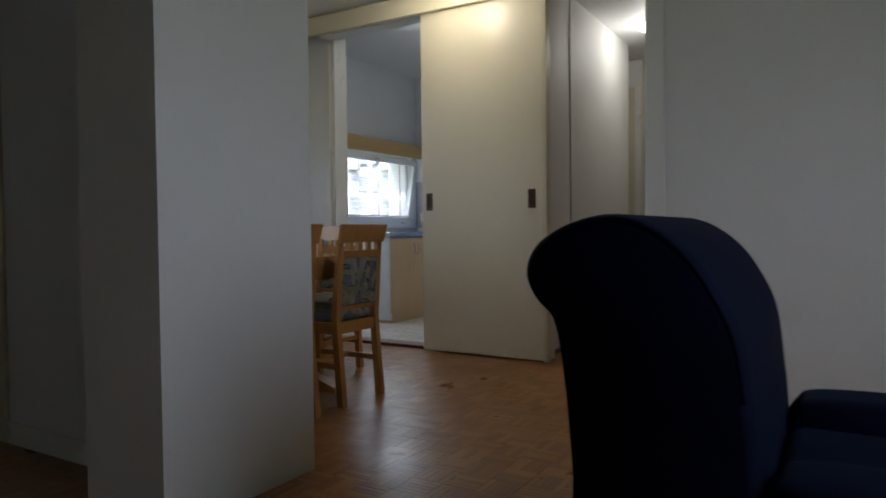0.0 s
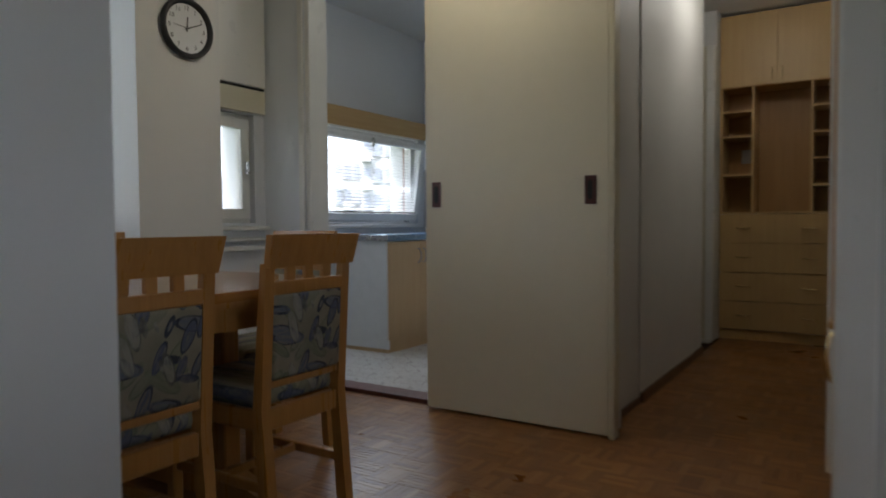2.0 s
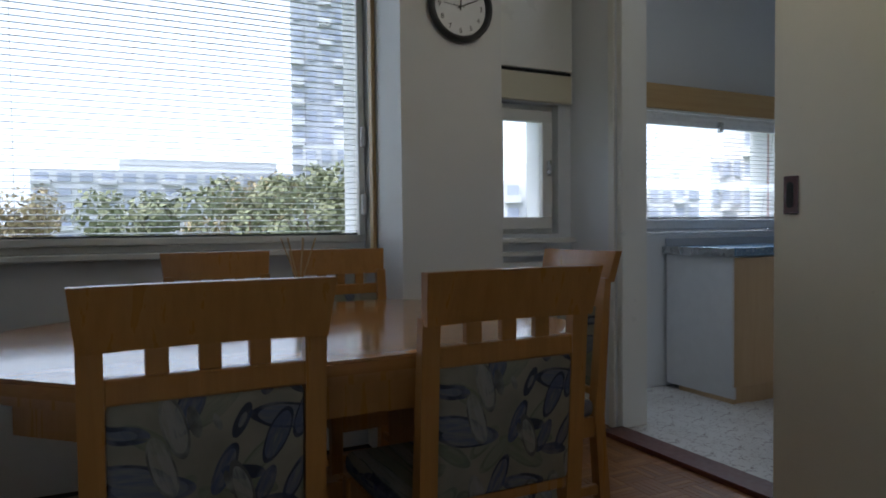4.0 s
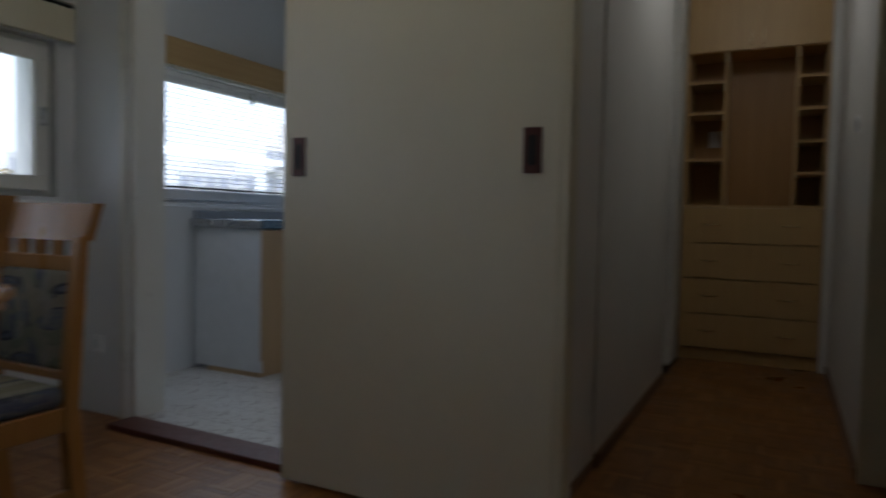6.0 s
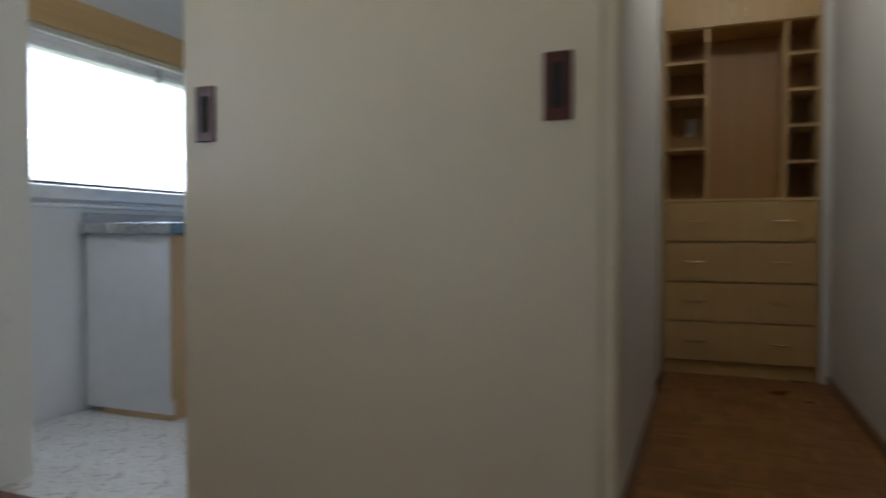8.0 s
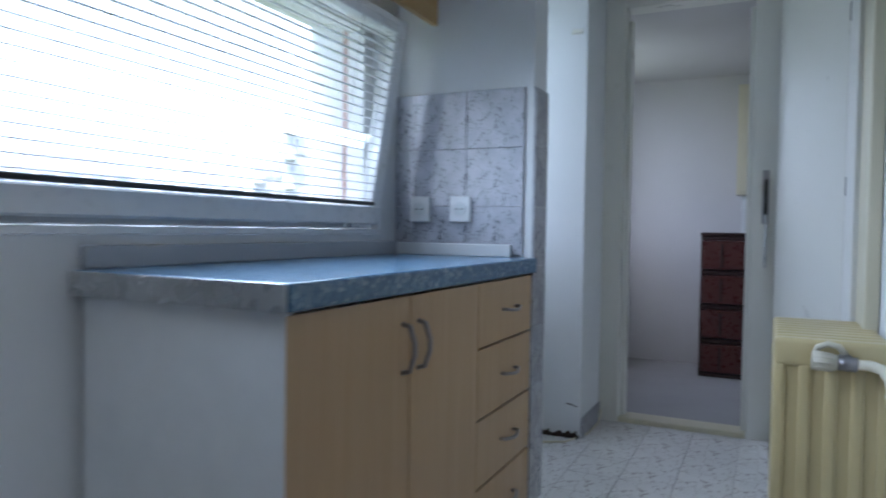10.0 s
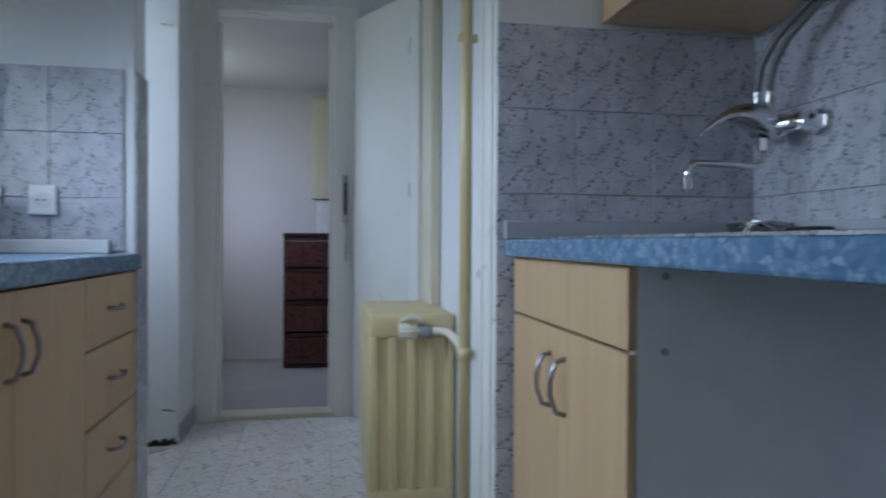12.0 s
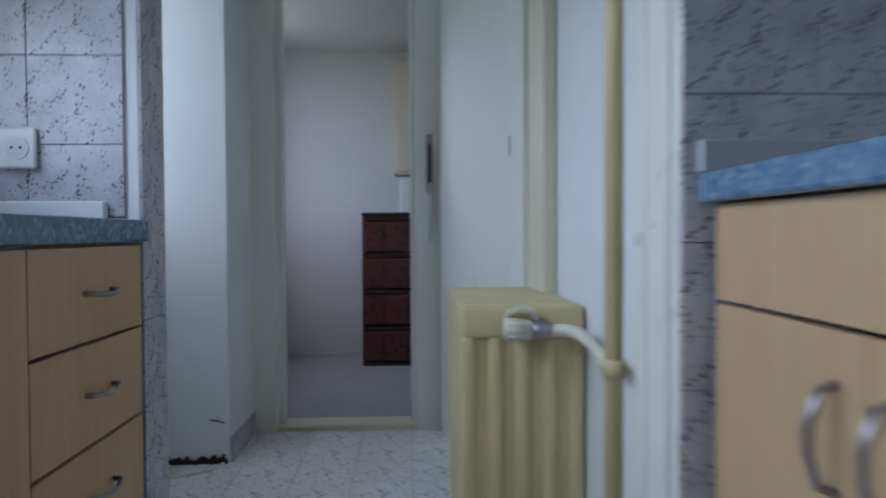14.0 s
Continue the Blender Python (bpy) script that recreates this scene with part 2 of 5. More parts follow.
def leaf_fabric():
    """Beige upholstery with a printed pattern of grey-blue and green leaves."""
    m = Mat("leaf_print_fabric", 0.9)
    c = m.t.nodes.new("ShaderNodeTexCoord").outputs["Object"]
    base = m.ramp(m.noise(12, 3, c), [(0.3, (0.19, 0.17, 0.12)), (0.7, (0.26, 0.235, 0.17))])
    for turn, loc, scale, col, rim in ((0.6, 0.0, 5.0, (0.15, 0.16, 0.10), (0.12, 0.13, 0.09)), (-0.75, 3.7, 5.5, (0.19, 0.19, 0.13), (0.13, 0.14, 0.09)),
                                       (0.15, 8.3, 4.6, (0.10, 0.115, 0.16), (0.012, 0.016, 0.03)), (-1.15, 5.1, 6.0, (0.07, 0.085, 0.14), (0.02, 0.024, 0.04)),
                                       (1.3, 1.9, 5.6, (0.27, 0.26, 0.22), (0.07, 0.07, 0.06))):
        turned = m.mapped((1, 1, 1), c, (0, 0, 0), (turn, 0.0, 0.0))
        v = m.mapped((scale * 0.12, scale * 1.3, scale * 3.7), turned, (loc, loc * 0.7, loc * 1.3))
        d = m.math("ADD", m.voronoi(1.0, v, "F1", "Distance"), m.math("MULTIPLY", m.noise(9, 2, c), 0.22))
        fill = m.math("LESS_THAN", d, 0.48)
        edge = m.math("MULTIPLY", fill, m.math("GREATER_THAN", d, 0.42))
        streak = m.noise(1.0, 3, m.mapped((20, 22, 170), turned), 0.6)
        base = m.mix(m.math("MULTIPLY", fill, m.ramp(streak, [(0.32, 0.3), (0.62, 0.95)])), base, col)
        base = m.mix(m.math("MULTIPLY", edge, m.ramp(m.noise(22, 2, c), [(0.4, 0.1), (0.6, 0.85)])), base, rim)
    m.color(base)
    m.bump(m.noise(600, 2, c), 0.2, 0.001)
    return m.m


FLOORT = marble_floor()
PARQ = parquet_mat("mosaic_parquet")
BLUE = blue_stone()
FABRIC = leaf_fabric()
CARPET = paint("grey_beige_carpet", (0.38, 0.365, 0.37), 0.95, 0.12, 0.6, 300)
PINKISH = paint("pinkish_white_plaster", (0.62, 0.60, 0.61), 0.8)
SUBFLOOR = plain("dark_joint_filler", (0.03, 0.015, 0.008), 0.8)
GLASS = Mat("window_glass", 0.0)
GLASS.b.inputs["Transmission Weight"].default_value = 1.0
GLASS.b.inputs["IOR"].default_value = 1.02
GLASS = GLASS.m
GLOW = Mat("lit_lamp_glass", 0.4)
GLOW.color((0.9, 0.9, 0.9))
GLOW.b.inputs["Emission Color"].default_value = (1.0, 0.95, 0.86, 1)
GLOW.b.inputs["Emission Strength"].default_value = 0.8
GLOW = GLOW.m
CHESTP = plain("translucent_brown_plastic", (0.085, 0.024, 0.02), 0.3, 0, 0.07)
CHESTF = plain("dark_brown_plastic_frame", (0.035, 0.016, 0.014), 0.4)


# ---------------------------------------------------------------- mesh helpers
def box(bm, x0, x1, y0, y1, z0, z1, bevel=0.0, seg=1):
    m = Matrix.Translation(((x0 + x1) / 2, (y0 + y1) / 2, (z0 + z1) / 2)) @ Matrix.Diagonal((abs(x1 - x0), abs(y1 - y0), abs(z1 - z0), 1))
    vs = bmesh.ops.create_cube(bm, size=1.0, matrix=m)["verts"]
    if bevel:
        es = list({e for v in vs for e in v.link_edges})
        bmesh.ops.bevel(bm, geom=es, offset=bevel, segments=seg, affect="EDGES", profile=0.5)
    return bm


def B(x0, x1, y0, y1, z0, z1, bevel=0.0, seg=1):
    return box(bmesh.new(), x0, x1, y0, y1, z0, z1, bevel, seg)


def cyl(bm, p0, p1, r, n=12, r2=None):
    p0, p1 = Vector(p0), Vector(p1)
    d = p1 - p0
    m = Matrix.Translation((p0 + p1) / 2) @ d.to_track_quat("Z", "Y").to_matrix().to_4x4()
    bmesh.ops.create_cone(bm, cap_ends=True, segments=n, radius1=r, radius2=r if r2 is None else r2, depth=d.length, matrix=m)
    return bm


def tube(bm, pts, r, n=8):
    """A round bar swept along points."""
    pts = [Vector(p) for p in pts]
    rings, side = [], None
    for i, p in enumerate(pts):
        d = (pts[min(i + 1, len(pts) - 1)] - pts[max(i - 1, 0)]).normalized()
        side = (d.orthogonal() if side is None else side - d * side.dot(d)).normalized()
        up = d.cross(side)
        rings.append([bm.verts.new(p + r * (math.cos(a) * side + math.sin(a) * up)) for a in [2 * math.pi * k / n for k in range(n)]])
    for a, b in zip(rings, rings[1:]):
        for k in range(n):
            bm.faces.new((a[k], a[(k + 1) % n], b[(k + 1) % n], b[k]))
    bm.faces.new(rings[0][::-1])
    bm.faces.new(rings[-1])
    return bm


def taper(bm, rings, n=14, flat=1.0):
    """A smooth body swept along x, z with its own radius at each place; flat: its depth against its height."""
    loops = []
    for x, y, z, r in rings:
        loops.append([bm.verts.new((x + 0.25 * r * math.sin(a), y + flat * r * math.cos(a), z + r * math.sin(a))) for a in [2 * math.pi * k / n for k in range(n)]])
    for a, b in zip(loops, loops[1:]):
        for k in range(n):
            bm.faces.new((a[k], a[(k + 1) % n], b[(k + 1) % n], b[k]))
    bm.faces.new(loops[0][::-1])
    bm.faces.new(loops[-1])
    bmesh.ops.recalc_face_normals(bm, faces=bm.faces)
    return bm


def prism(bm, outline, z0, z1, to=None):
    """An outline in x, y carried from z0 to z1; to: a matrix for the result."""
    a = [bm.verts.new((x, y, z0)) for x, y in outline]
    b = [bm.verts.new((x, y, z1)) for x, y in outline]
    n = len(a)
    bm.faces.new(a[::-1])
    bm.faces.new(b)
    for k in range(n):
        bm.faces.new((a[k], a[(k + 1) % n], b[(k + 1) % n], b[k]))
    if to is not None:
        bmesh.ops.transform(bm, matrix=to, verts=a + b)
    bmesh.ops.recalc_face_normals(bm, faces=bm.faces)
    return bm


def mesh_of(name, bm, material, smooth=False):
    me = bpy.data.meshes.new(name)
    bm.to_mesh(me)
    bm.free()
    me.materials.append(material)
    if smooth:
        me.polygons.foreach_set("use_smooth", [True] * len(me.polygons))
    return me


def part(name, bm, material, parent, label="", smooth=False):
    ob = new(name, mesh_of(name, bm, material, smooth))
    ob.parent = parent
    return tagged(ob, label)


def thing(name, label, category, at=(0, 0, 0), turn=0.0, group=""):
    ob = new(name)
    ob.empty_display_size = 0.05
    ob.matrix_world = pose(*at, 0, 0, turn)
    return tagged(ob, label, category, group)


def solid(name, bm, material, label, category, kind="structure", smooth=False):
    return tagged(new(name, mesh_of(name, bm, material, smooth)), label, category, "", kind)


# ---------------------------------------------------------------- structure
H = 2.58
WX = -2.30      # inner face of the dining room's outer wall
KX = -2.47      # inner face of the kitchen's outer wall
EX = -0.27      # kitchen face of the wall to the corridor


def setting(name, label, material, *boxes, category="wall"):
    bm = bmesh.new()
    for b in boxes:
        box(bm, *b)
    return solid(name, bm, material, label, category)


setting("floor", "dark bed under the mosaic parquet of the rooms", SUBFLOOR, (-2.6, 3.3, -6.4, 0.07, -0.1, -0.004), (-2.6, -1.905, 0.07, 0.2, -0.1, -0.004), (-0.1, 3.3, 0.07, 4.2, -0.1, -0.004), (-0.9, -0.05, 2.05, 2.9, -0.1, 0.002), category="floor")
setting("floor_kitchen", "grey grout bed under the kitchen tiles", GROUT, (-2.6, -0.27, 0.2, 3.56, -0.1, 0.0), category="floor")
setting("floor_storage", "grey beige carpet floor of the storage room", CARPET, (-2.6, -0.9, 3.56, 5.5, -0.1, 0.012), category="floor")
setting("ceiling", "white painted ceiling", CEIL, (-2.8, 3.4, -6.5, 5.6, H, H + 0.15), category="ceiling")
setting("ceiling_storage", "low white ceiling of the storage room", PINKISH, (-2.6, -0.9, 3.66, 5.5, 2.06, 2.16), category="ceiling")

# outer wall of the dining room with its window and the narrow one
setting("wall_dining_west", "white plaster outer wall with two window openings", WALL_COOL,
        (WX - 0.3, WX, -2.9, -0.95, 0, 0.90), (WX - 0.3, WX, -2.9, -0.95, 2.45, H), (WX - 0.3, WX, -2.9, -2.6, 0.90, 2.45),
        (WX - 0.3, WX, -0.95, -0.30, 0, H), (WX - 0.3, WX, -0.30, 0.2, 0, 0.95), (WX - 0.3, WX, -0.30, 0.2, 1.62, H), (WX - 0.3, WX, 0.12, 0.2, 0.95, 1.62))
setting("wall_pier_clock", "white plaster pier between the two windows", WALL, (WX + 0.003, -1.87, -0.954, -0.489, 0, H))
setting("wall_dining_north", "white plaster wall between dining room and kitchen", WALL_COOL, (WX - 0.3, -1.945, 0.2, 0.35, 0, H))
setting("wall_over_opening", "white plaster lintel over the sliding door", WALL, (-1.945, -0.04, 0.06, 0.2, 2.44, H))
setting("wall_behind_panel", "white plaster wall behind the sliding door", WALL, (-0.90, -0.003, 0.06, 0.2, 0, 2.44))
setting("wall_kitchen_east", "white plaster wall between kitchen and corridor", WALL, (EX, -0.056, 0.201, 0.655, 0, H), (EX, -0.047, 0.655, 2.19, 0, H))
setting("wall_corridor_end", "white wall beside the built-in dresser", WALL, (-1.0, -0.07, 2.80, 3.45, 0, H), (-0.07, 0.9, 3.40, 3.5, 0, H))
setting("wall_corridor_alcove", "white back wall of the corridor alcove", WALL, (-0.845, -0.75, 1.84, 2.80, 0, H), (-0.75, EX, 2.03, 2.19, 0, H))
setting("wall_corridor_east", "white plaster corridor wall with a doorway", WALL, (0.80, 1.0, 0.998, 3.45, 0, H), (0.80, 1.0, 0.34, 0.998, 2.05, H), (0.867, 1.0, 0.035, 0.34, 0, H), (0.757, 0.80, 2.9, 3.4, 0, H))
setting("wall_side_room", "grey plaster walls of the dark side room", WALL, (2.4, 2.5, -0.58, 3.5, 0, H), (1.0, 2.4, 3.4, 3.5, 0, H), (1.25, 2.5, 0.05, 0.15, 0, H))
setting("wall_living_north", "white plaster wall of the living room", WALL, (0.876, 3.4, -0.83, -0.697, 0, H))
setting("wall_living_east", "white plaster wall of the living room", WALL, (3.2, 3.4, -6.4, -3.7, 0, H), (3.2, 3.4, -2.4, -0.83, 0, H), (3.2, 3.4, -3.7, -2.4, 0, 0.9), (3.2, 3.4, -3.7, -2.4, 2.3, H))
setting("wall_living_south", "white plaster wall of the living room", WALL, (-2.6, 3.2, -6.4, -6.25, 0, H))
setting("wall_living_west", "white plaster wall of the living room", WALL, (-2.6, -2.45, -6.25, -2.9, 0, H))
setting("wall_partition", "white plaster partition of living and dining room", WALL_COOL, (-2.6, -0.36, -2.62, -2.52, 0, H))
setting("wall_pier_entry", "white plaster pier beside the wide passage", WALL, (-0.36, 0.015, -2.87, -2.235, 0, H))

# kitchen walls
setting("wall_kitchen_west", "white outer kitchen wall with a window opening", WALL_COOL,
        (KX - 0.3, KX, 0.35, 3.6, 0, 0.93), (KX - 0.3, KX, 0.35, 2.5, 1.68, H), (KX - 0.3, KX, 3.1, 3.6, 1.68, H), (KX - 0.3, KX, 2.5, 3.1, 2.2, H), (KX - 0.3, KX, 0.35, 0.52, 0.93, 1.68), (KX - 0.3, KX, 2.16, 2.5, 0.93, 1.68), (KX - 0.3, KX, 3.1, 3.6, 0.93, 1.68))
setting("wall_stub", "white stub wall beside the worktop", WALL_COOL, (KX, -1.957, 2.275, 2.41, 0, H))
setting("wall_kitchen_pier", "white plaster pier beside the storage door", WALL_COOL, (KX, -2.005, 3.16, 3.56, 0, H))
setting("wall_kitchen_north", "white wall with the storage room doorway", WALL_COOL, (KX, -2.04, 3.56, 3.66, 0, H), (-2.04, -1.2, 3.56, 3.66, 2.1, H), (-1.2, -0.9, 3.56, 3.66, 0, H))
setting("wall_sink_stub", "white stub wall behind the sink cabinet", WALL, (-0.962, EX, 1.67, 1.84, 0, H))
setting("wall_kitchen_niche", "white plaster wall behind the radiator", WALL_COOL, (-0.945, -0.85, 1.84, 3.56, 0, H))
setting("wall_storage", "pinkish white walls of the storage room", PINKISH, (-2.6, -0.9, 5.3, 5.4, 0, 2.1), (-2.5, -2.4, 3.66, 4.1, 0, 2.1), (-2.5, -2.4, 4.9, 5.3, 0, 2.1), (-2.5, -2.4, 4.1, 4.9, 0, 1.0), (-2.5, -2.4, 4.1, 4.9, 2.0, 2.1), (-1.0, -0.9, 3.66, 5.3, 0, 2.1))

# ---------------------------------------------------------------- dining room
def sliding_door():
    d = thing("sliding_door", "tall cream sliding door panel, half open, with two recessed maroon pulls", "sliding door")
    part("leaf", B(-0.937, 0.0, 0.0, 0.034, 0.012, 2.46, 0.003), PANEL, d)
    for x in (-0.897, -0.104):
        bm = B(x, x + 0.052, -0.007, 0.0, 1.018, 1.142, 0.002)
        h = part("pull", bm, MAROON, d, "maroon plastic recessed pull")
        bm = bmesh.new()
        prism(bm, [(0.012 * math.cos(a), 0.012 * math.sin(a) + (0.03 if math.sin(a) >= 0 else -0.03)) for a in [k * math.pi / 8 + 0.01 for k in range(16)]], 0, 0.003,
              Matrix.Translation((x + 0.026, -0.007, 1.08)) @ Matrix.Rotation(radians(90), 4, "X"))
        part("recess", bm, BLACK, h)
    return d


sliding_door()
rail = thing("sliding_door_rail", "cream painted wooden rail cover below the ceiling", "rail")
part("fascia", B(-1.98, 0.05, -0.045, -0.012, 2.42, 2.56, 0.003), CREAM, rail)
part("board", B(-1.98, 0.05, -0.012, 0.055, 2.475, 2.56, 0.002), CREAM, rail)
post = thing("door_post", "cream painted post the sliding door closes against", "door post")
part("post", B(0.004, 0.032, -0.012, 0.056, 0, 2.42, 0.004), CREAM, post)
jamb = thing("kitchen_door_frame", "cream painted wooden frame of the kitchen opening", "door frame")
part("jamb", B(-1.944, -1.905, 0.201, 0.36, 0, H - 0.003, 0.004), TRIM, jamb)
part("casing", B(-1.99, -1.945, 0.186, 0.199, 0, 2.42, 0.004), TRIM, jamb)
setting("threshold", "dark red wooden threshold of the kitchen", THRESH, (-1.905, -0.90, 0.07, 0.2, -0.02, 0.022), category="threshold")


def chair(at, turn):
    """High-backed chair; its back is at local x = 0 and it faces -x."""
    c = thing("dining_chair", "orange beech dining chair with leaf-print upholstered seat and back", "chair", at, turn, "chairs round the dining table")
    w = 0.175
    for s in (-1, 1):
        y = s * (w - 0.018)
        bm = bmesh.new()
        prism(bm, [(-0.005, 0.0), (0.035, 0.0), (0.0, 0.42), (0.026, 0.83), (0.004, 0.83), (-0.035, 0.42)], -0.017, 0.017,
              Matrix.Translation((0, y, 0)) @ Matrix.Rotation(radians(90), 4, "X"))
        part("rear_leg", bm, CHAIRW, c)
        part("front_leg", B(-0.425, -0.39, y - 0.018, y + 0.018, 0, 0.42, 0.004), CHAIRW, c)
        part("side_rail", B(-0.39, -0.03, y - 0.011, y + 0.011, 0.36, 0.42, 0.003), CHAIRW, c)
        part("stretcher", B(-0.39, -0.01, y - 0.009, y + 0.009, 0.185, 0.215, 0.003), CHAIRW, c)
    part("front_rail", B(-0.42, -0.396, -w + 0.036, w - 0.036, 0.36, 0.42, 0.003), CHAIRW, c)
    part("rear_rail", B(-0.03, -0.004, -w + 0.036, w - 0.036, 0.36, 0.42, 0.003), CHAIRW, c)
    part("cross_bar", B(-0.21, -0.19, -w + 0.03, w - 0.03, 0.187, 0.213, 0.003), CHAIRW, c)
    # the seat cushion
    bm = B(-0.43, -0.03, -w + 0.004, w - 0.004, 0.42, 0.475, 0.022, 3)
    part("seat", bm, FABRIC, c, "leaf-print upholstered seat", True)
    # the crest board, curved and flared towards the top
    bm = bmesh.new()
    n = 12
    for zz0, zz1, w0, w1 in ((0.818, 0.91, w - 0.003, w + 0.006),):
        g = []
        for k in range(n + 1):
            u = -1 + 2 * k / n
            bow = 0.028 - 0.018 * (1 - u * u)
            g.append([bm.verts.new((bow + dx + lean, u * ww, z)) for z, ww, lean in ((zz0, w0, 0), (zz1, w1, 0.022)) for dx in (-0.012, 0.012)])
        for a, b in zip(g, g[1:]):
            for i, j in ((0, 1), (1, 3), (3, 2), (2, 0)):
                bm.faces.new((a[i], a[j], b[j], b[i]))
        bm.faces.new((g[0][0], g[0][2], g[0][3], g[0][1]))
        bm.faces.new((g[-1][0], g[-1][1], g[-1][3], g[-1][2]))
    bmesh.ops.recalc_face_normals(bm, faces=bm.faces)
    part("crest_board", bm, CHAIRW, c)
    part("mid_rail", B(0.002, 0.024, -w + 0.034, w - 0.034, 0.742, 0.78, 0.003), CHAIRW, c)
    for y in (-0.072, -0.0, 0.072):
        part("slat", B(0.006, 0.022, y - 0.016, y + 0.016, 0.78, 0.825, 0.002), CHAIRW, c)
    part("low_rail", B(-0.022, 0.0, -w + 0.034, w - 0.034, 0.478, 0.50, 0.003), CHAIRW, c)
    bm = B(-0.014, 0.018, -w + 0.036, w - 0.036, 0.50, 0.744, 0.012, 2)
    bmesh.ops.transform(bm, matrix=Matrix.Translation((0, 0, 0)) @ Matrix.Shear("XY", 4, (0.06, 0)) @ Matrix.Translation((-0.036, 0, 0)), verts=bm.verts)
    part("back_pad", bm, FABRIC, c, "leaf-print upholstered back", True)
    return c


first = chair((-0.465, -1.355, 0), 0)
for x, y, a in ((-0.465, -1.868, 0), (-1.15, -0.69, 90), (-1.80, -1.23, 180), (-1.80, -1.665, 180)):
    copy_thing(first, pose(x, y, 0, 0, 0, a))


def table():
    t = thing("dining_table", "orange beech dining table with clipped corners on pedestals", "table", (-1.03, -1.6, 0))
    hx, hy, c = 0.475, 0.63, 0.2
    out = [(-hx + c, -hy), (hx - c, -hy), (hx, -hy + c), (hx, hy - c), (hx - c, hy), (-hx + c, hy), (-hx, hy - c), (-hx, -hy + c)]
    bm = prism(bmesh.new(), out, 0.722, 0.75)
    bmesh.ops.bevel(bm, geom=list(bm.edges), offset=0.006, segments=2, affect="EDGES")
    part("tabletop", bm, TABLEW, t)
    bm = prism(bmesh.new(), [(x * 0.975, y * 0.98) for x, y in out], 0.704, 0.722)
    part("edge_moulding", bm, CHAIRW, t)
    inn = [(x * 0.86, y * 0.88) for x, y in out]
    part("apron", prism(bmesh.new(), inn, 0.63, 0.704), CHAIRW, t)
    for y in (-0.33, 0.33):
        part("pedestal", B(-0.14, 0.14, y - 0.035, y + 0.035, 0.09, 0.63, 0.006), CHAIRW, t)
        bm = prism(bmesh.new(), [(-0.36, 0), (0.36, 0), (0.36, 0.03), (0.16, 0.09), (-0.16, 0.09), (-0.36, 0.03)], -0.04, 0.04,
                   Matrix.Translation((0, y, 0)) @ Matrix.Rotation(radians(90), 4, "X"))
        part("foot", bm, CHAIRW, t)
    part("stretcher", B(-0.03, 0.03, -0.295, 0.295, 0.28, 0.36, 0.005), CHAIRW, t)
    return t


table()
rd = thing("reed_diffuser", "small glass jar with thin reed sticks on the table", "diffuser", (-1.28, -1.52, 0.75))
part("jar", cyl(bmesh.new(), (0, 0, 0), (0, 0, 0.07), 0.026, 20, 0.022), PVC, rd, "", True)
part("neck", cyl(bmesh.new(), (0, 0, 0.07), (0, 0, 0.09), 0.012, 16), STEEL, rd, "", True)
for k in range(7):
    a = k * 0.9
    part("reed", tube(bmesh.new(), [(0, 0, 0.07), (0.05 * math.cos(a), 0.05 * math.sin(a), 0.21)], 0.0016, 5), PELMET, rd)


def clock():
    c = thing("wall_clock", "round wall clock with black rim and white dial", "clock", (-1.87, -0.69, 1.888))
    bm = bmesh.new()
    n = 48
    prof = [(0.118, 0.0), (0.142, 0.0), (0.146, 0.012), (0.143, 0.028), (0.136, 0.036), (0.128, 0.034), (0.124, 0.022), (0.118, 0.018)]
    rings = [[bm.verts.new((x, r * math.cos(2 * math.pi * k / n), r * math.sin(2 * math.pi * k / n))) for k in range(n)] for r, x in prof]
    for a, b in zip(rings, rings[1:] + rings[:1]):
        for k in range(n):
            bm.faces.new((a[k], a[(k + 1) % n], b[(k + 1) % n], b[k]))
    bmesh.ops.recalc_face_normals(bm, faces=bm.faces)
    part("rim", bm, DARK, c, "", True)
    part("dial", cyl(bmesh.new(), (0.0, 0, 0), (0.012, 0, 0), 0.12, 48), WHITE, c)
    for k in range(1, 13):
        a = radians(90 - 30 * k)
        cu = bpy.data.curves.new("numeral", "FONT")
        cu.body, cu.size, cu.align_x, cu.align_y, cu.extrude = str(k), 0.03, "CENTER", "CENTER", 0.0004
        cu.materials.append(DARK)
        ob = new("numeral", cu)
        ob.parent = c
        ob.matrix_local = Matrix.Translation((0.0128, 0.096 * math.cos(a), 0.096 * math.sin(a))) @ Matrix(((0, 0, 1, 0), (1, 0, 0, 0), (0, 1, 0, 0), (0, 0, 0, 1)))
    for name, ang, ln, w, x in (("hour_hand", 0 + 5, 0.055, 0.006, 0.0145), ("minute_hand", 66, 0.085, 0.005, 0.0165), ("second_hand", 275, 0.08, 0.002, 0.018)):
        bm = B(-0.0008, 0.0008, -w / 2, w / 2, -0.015, ln)
        bmesh.ops.transform(bm, matrix=Matrix.Translation((x, 0, 0)) @ Matrix.Rotation(radians(-ang), 4, "X"), verts=bm.verts)
        part(name, bm, DARK, c)
    return c


clock()


